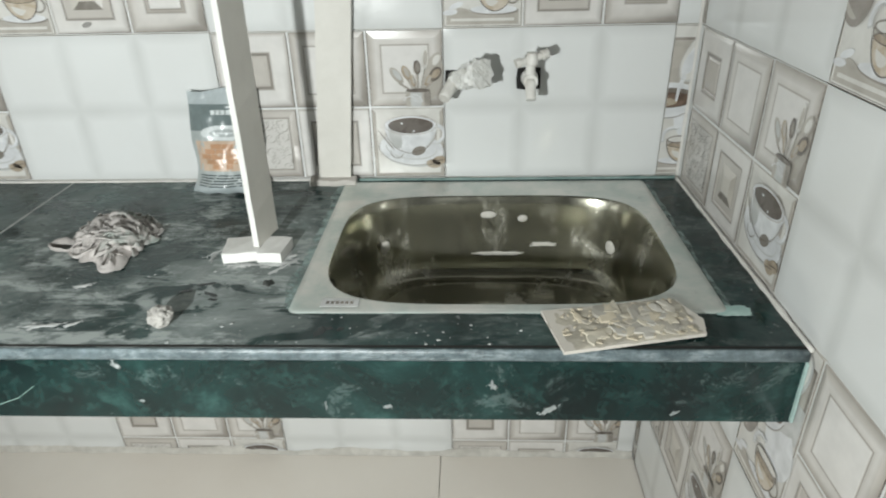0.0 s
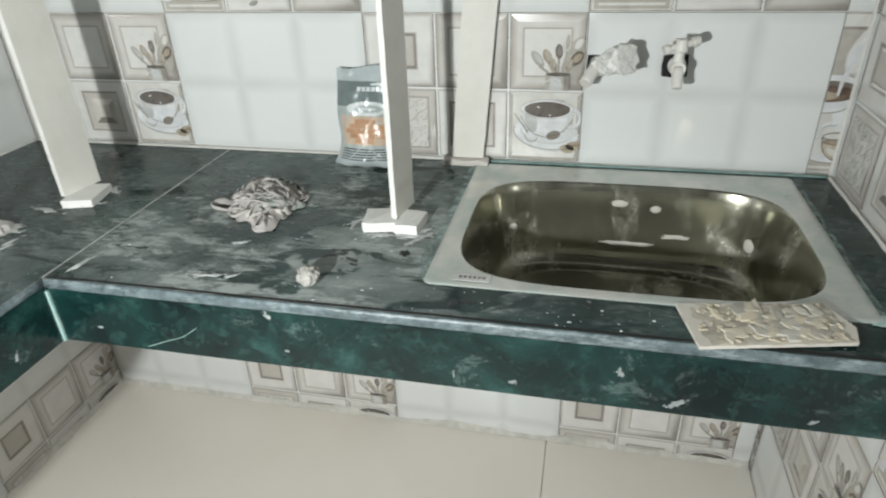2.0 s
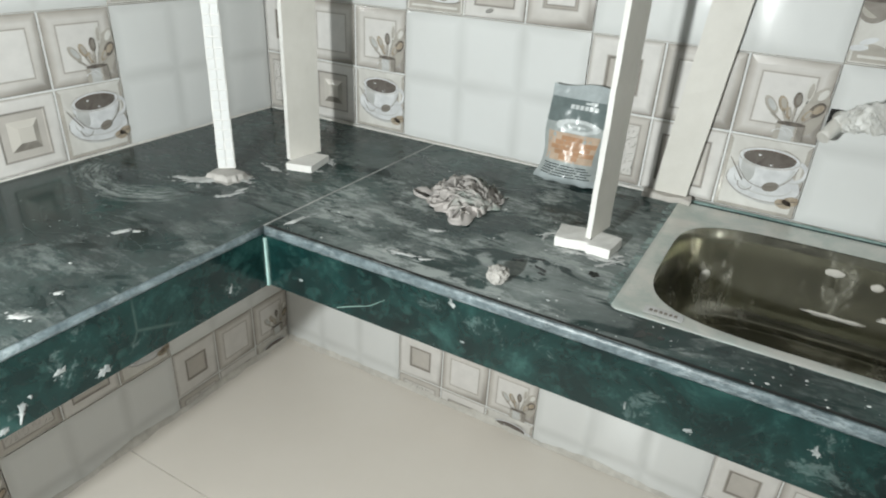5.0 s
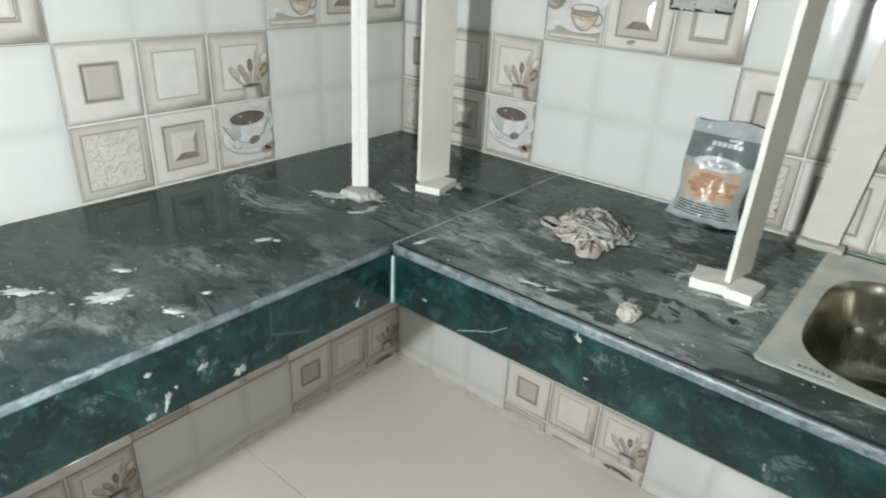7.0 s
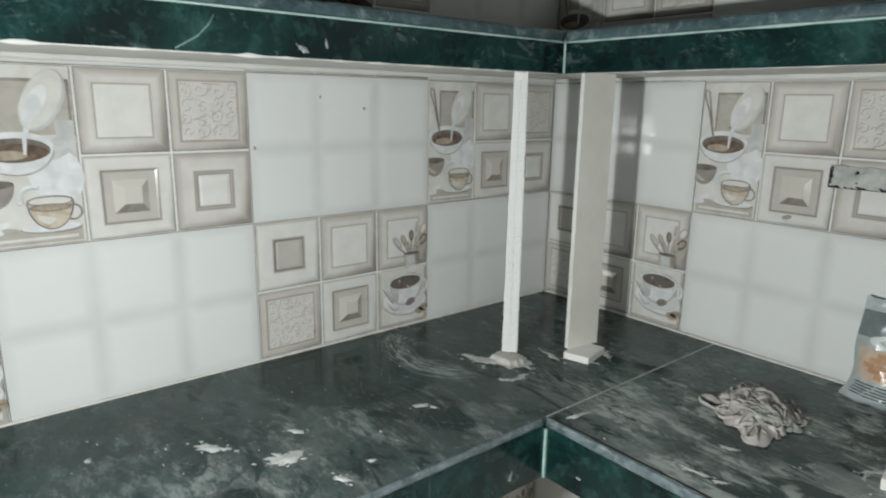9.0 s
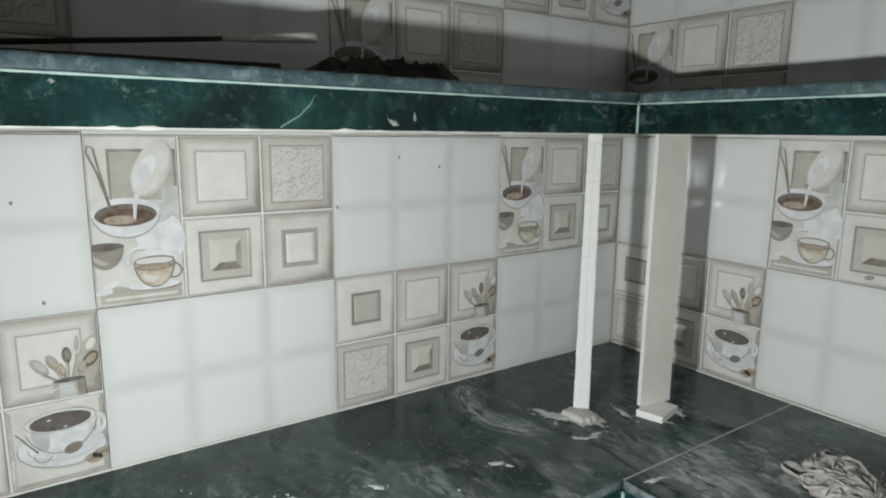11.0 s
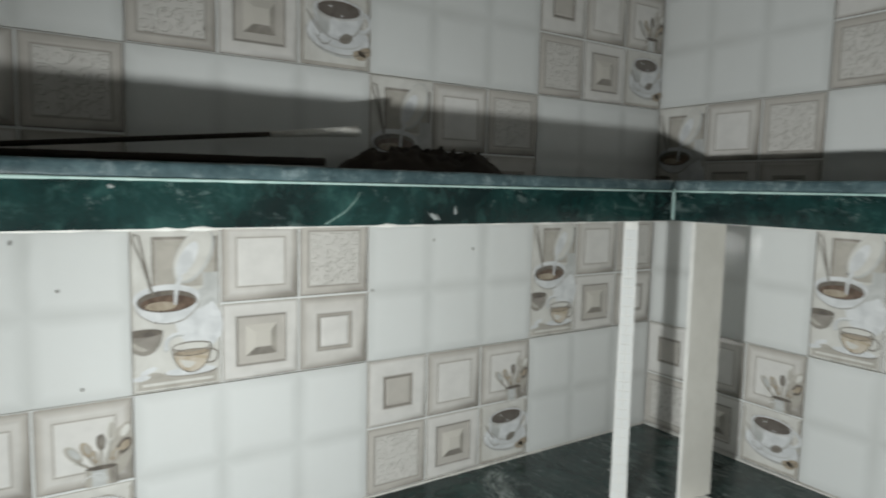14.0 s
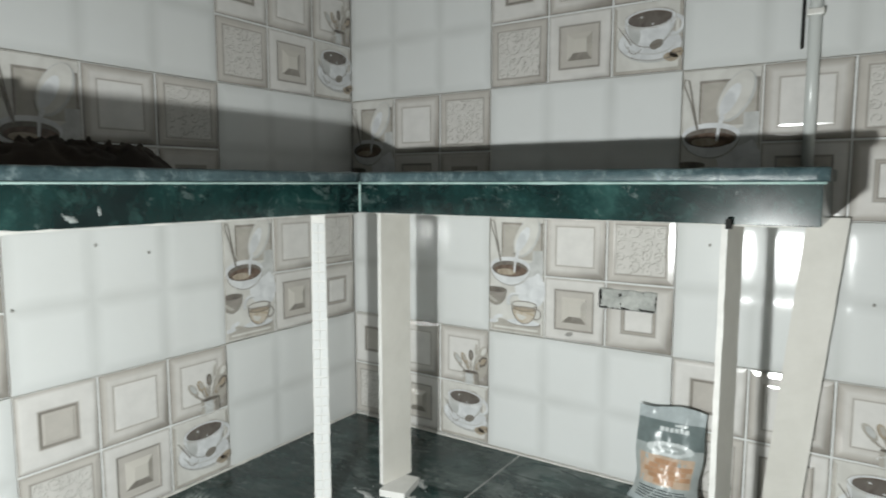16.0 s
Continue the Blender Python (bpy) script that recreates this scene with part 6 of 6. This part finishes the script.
def wipe_marks():
    """Fine curved scratches in the dust, where the worktop was wiped."""
    rng = random.Random(21)
    bm = bmesh.new()
    for cx, cy, r0, r1, a0, a1, count in ((0.19, -0.50, 0.11, 0.16, 215, 340, 20), (0.30, -0.62, 0.10, 0.24, 215, 320, 12), (0.36, -0.95, 0.14, 0.34, 40, 110, 16), (0.90, -0.30, 0.12, 0.26, 190, 290, 16), (0.30, -1.12, 0.06, 0.16, 60, 200, 14), (0.72, -0.55, 0.10, 0.22, 20, 80, 10)):
        for _ in range(count):
            r, a = rng.uniform(r0, r1), rng.uniform(a0, a1)
            span = rng.uniform(8, 34)
            pts = arc(cx, cy, r, r * rng.uniform(0.96, 1.05), a, a + span, 9)
            pts = [(x + 0.003 * noise.noise(Vector((x * 60, y * 60, 1))), y + 0.003 * noise.noise(Vector((x * 60, y * 60, 9)))) for x, y in pts]
            if all(0.02 < x < 1.12 and -1.69 < y < -0.02 and (x < CX - 0.01 or y > CY + 0.01) for x, y in pts):
                stroke(bm, pts, rng.uniform(0.0004, 0.0014), 0.0003, TOP + 0.0005 + 0.0002 * rng.random(), 0)
    tagged(finish(bm, "wipe_marks", rough_solid("dust_streak", (0.06, 0.075, 0.072), (0.20, 0.22, 0.215), 60, 0.9, 0.1)), "fine pale wipe marks in the dust on the worktop", "dust", kind="stuff")


wipe_marks()


def veins():
    for pts, turn, origin in ((((-0.100, -0.036), (-0.062, -0.020), (-0.030, -0.008), (0.0, 0.014)), 0, (0.803, CY + 0.0008, 0.719)), (((-0.055, -0.028), (-0.024, -0.010), (-0.008, 0.006), (0.0, 0.020)), 90, (SX - 0.0008, -1.07, 1.439))):
        bm = bmesh.new()
        stroke(bm, pts, 0.0022, 0.0010, 0.0004, 0)
        ob = part("vein", bm, rough_solid("pale_vein", (0.12, 0.20, 0.18), (0.28, 0.37, 0.33), 70, 0.3, 0.05), worktop if turn == 0 else shelf, "pale vein in the marble")
        ob.matrix_basis = Matrix.Translation(origin) @ pose(0, 0, 0, 90, 0, turn)


veins()


def wall_specks():
    """Spots of mortar left on the tiles."""
    bm = bmesh.new()
    rng = random.Random(6)
    spots = [(0.0026, y, z) for y, z in ((-1.517, 1.369), (-0.741, 1.352), (-0.633, 1.329), (-1.427, 1.120), (-1.457, 1.289), (-0.891, 1.250))] + [(x, -0.0026, z) for x, z in ((0.967, 1.345), (0.520, 1.300), (1.250, 1.250))]
    for p in spots:
        vs = bmesh.ops.create_icosphere(bm, subdivisions=2, radius=0.0024)["verts"]
        for v in vs:
            v.co = v.co * (1 + 0.5 * noise.noise(v.co * 400 + Vector(p) * 50))
            v.co.z *= rng.uniform(0.8, 1.8)
            v.co += Vector(p)
    vs = bmesh.ops.create_icosphere(bm, subdivisions=2, radius=0.009)["verts"]
    for v in vs:
        v.co = Vector((v.co.x * 1.1, v.co.y * 0.3, v.co.z * 0.55 + v.co.x * 0.25)) + Vector((0.666, -0.003, 1.119))
    tagged(finish(bm, "mortar_specks", rough_solid("dull_mortar", (0.22, 0.215, 0.20), (0.36, 0.35, 0.33), 80, 0.95)), "small grey mortar specks stuck on the wall tiles", "mortar", kind="stuff")


wall_specks()


def crumbs():
    rng = random.Random(12)
    bm = bmesh.new()
    for i in range(290):
        if i < 110:
            x, y = rng.uniform(0.08, 0.53), rng.uniform(-1.66, -0.25)
        else:
            x, y = rng.uniform(0.56, 1.13), rng.uniform(-0.585, -0.12)
        if i > 240:
            x, y = rng.gauss(1.30, 0.12), rng.uniform(-0.588, -0.522)
        s = 0.0006 + 0.0020 * rng.random() ** 5
        r = bmesh.ops.create_icosphere(bm, subdivisions=1, radius=s)["verts"]
        for v in r:
            v.co = Vector((v.co.x * rng.uniform(0.6, 1.9), v.co.y * rng.uniform(0.6, 1.3), v.co.z * 0.5)) + Vector((x, y, TOP + s * 0.4))
    tagged(finish(bm, "plaster_crumbs", SPLASH), "small white plaster crumbs scattered over the worktop", "crumbs", kind="stuff")


crumbs()

# smear of sealant round the sink
def sealant_smear():
    bm = bmesh.new()
    x0, x1, y0, y1 = SINK
    cx, cy, hw, hh = (x0 + x1) / 2, (y0 + y1) / 2, (x1 - x0) / 2, (y1 - y0) / 2
    n = 240
    inner, outer = [], []
    a, b = round_rect(hw - 0.004, hh - 0.004, 0.010, 0, n), round_rect(hw, hh, 0.012, 0, n)
    def along(pts, i):
        s = i / n * 4
        k, f = int(s) % 4, s - int(s)
        q = pts[(k * n // 4 + n // 4 - 1) % n], pts[((k + 1) % 4) * n // 4]
        return Vector(q[0]).lerp(Vector(q[1]), f)
    for i in range(n):
        p, q = along(a, i), along(b, i)
        side = i * 4 // n
        out = Vector(((0, 1), (-1, 0), (0, -1), (1, 0))[side] + (0,))
        w = (0.005, 0.018, 0.002, 0.012)[side] * (0.55 + 1.1 * abs(noise.noise(Vector((q.x * 9, q.y * 9, 2)))) + 0.25 * noise.noise(Vector((q.x * 25, q.y * 25, 2))))
        o = q + out * max(0.0005, w)
        o.y = min(o.y, -0.006 - cy)
        inner.append(bm.verts.new((p.x + cx, p.y + cy, TOP + 0.0012)))
        outer.append(bm.verts.new((o.x + cx, o.y + cy, TOP + 0.0004)))
    for i in range(n):
        j = (i + 1) % n
        bm.faces.new((inner[i], inner[j], outer[j], outer[i]))
    bmesh.ops.recalc_face_normals(bm, faces=bm.faces)
    part("smear", bm, SMEAR, worktop, "smear of pale green sealant round the sink")


def corner_smear():
    bm = bmesh.new()
    mid = bm.verts.new((0, 0, 0.0016))
    rim = []
    for i in range(40):
        t = 2 * math.pi * i / 40
        c, q = math.cos(t), math.sin(t)
        sq = 1 / max(abs(c), abs(q)) ** 0.7
        e = sq * (1 + 0.25 * noise.noise(Vector((c * 4, q * 4, 1))))
        rim.append(bm.verts.new((0.026 * e * c, 0.013 * e * q, 0.0006)))
    for i in range(40):
        bm.faces.new((mid, rim[i], rim[(i + 1) % 40]))
    ob = part("smear", bm, SEALANT, worktop, "dab of pale green sealant at the sink corner", True)
    ob.location = (1.762, -0.506, TOP + 0.0008)


corner_smear()
SMEAR = rough_solid("sealant_smear", (0.12, 0.18, 0.168), (0.34, 0.43, 0.41), 30, 0.6, 0.3)
k = Net(SMEAR)
k.link(k.ramp(k.noise(38, 8, 0.75, warp=0.4), (0.40, 0.15), (0.58, 1.0)), k.b.inputs["Alpha"])
sealant_smear()


# ==== tiles of the walls and floor ====
tile_wall(wall_north, 0, (0, 0, 0), 1.787, 0)
def end_strips():
    """Narrow cut pieces that fill the end of the north wall."""
    for row in range(-3, 6):
        z = 0.8 + 0.3 * row
        lay_tile(wall_north, "ladle" if row == 0 else "plain", Matrix.Translation((1.787 - 0.052, 0, z)) @ pose(0, 0, 0, 90, 0, 0),
                 u0=0.052, u1=0.094, v0=max(0.0, 0.003 - z), v1=min(0.30, CEIL - 0.003 - z))
end_strips()

def west_tiles():
    rot = pose(0, 0, 0, 90, 0, 90)
    for row in range(-3, 6):
        z = 0.8 + 0.3 * row
        for col in range(4):
            y = -0.45 * (col + 1)
            m = Matrix.Translation((0, y, z - 0.003)) @ rot
            lay_tile(wall_west, kind_at(row, col, 1), m, u0=max(0.0, SOUTH - y), v0=max(0.0, 0.003 - z), v1=min(0.30, CEIL - 0.003 - z))
west_tiles()
tile_wall(wall_east, -90, (0, 0, 0), -SOUTH - 0.002, 0, first=0.021)


def floor_tiles():
    for i in range(-1, 2):
        for j in range(0, 7):
            x0 = 1.32 * i
            y1 = -0.62 * j if j < 2 else -0.62 - 0.6 * (j - 1)
            y0 = -0.62 if j == 0 else y1 - 0.6
            xa, xb = max(x0, -0.8), min(x0 + 1.32, 2.6)
            if j < 3:
                xa, xb = max(xa, 0.0), min(xb, RIGHT)
            if xb - xa < 0.02:
                continue
            bm = box(xa + 0.001, xb - 0.001, max(y0, -4.0) + 0.001, y1 - 0.001, -0.008, 0.0, 0.0006)
            finish(bm, "floor_tile", FLOOR, floor)
floor_tiles()
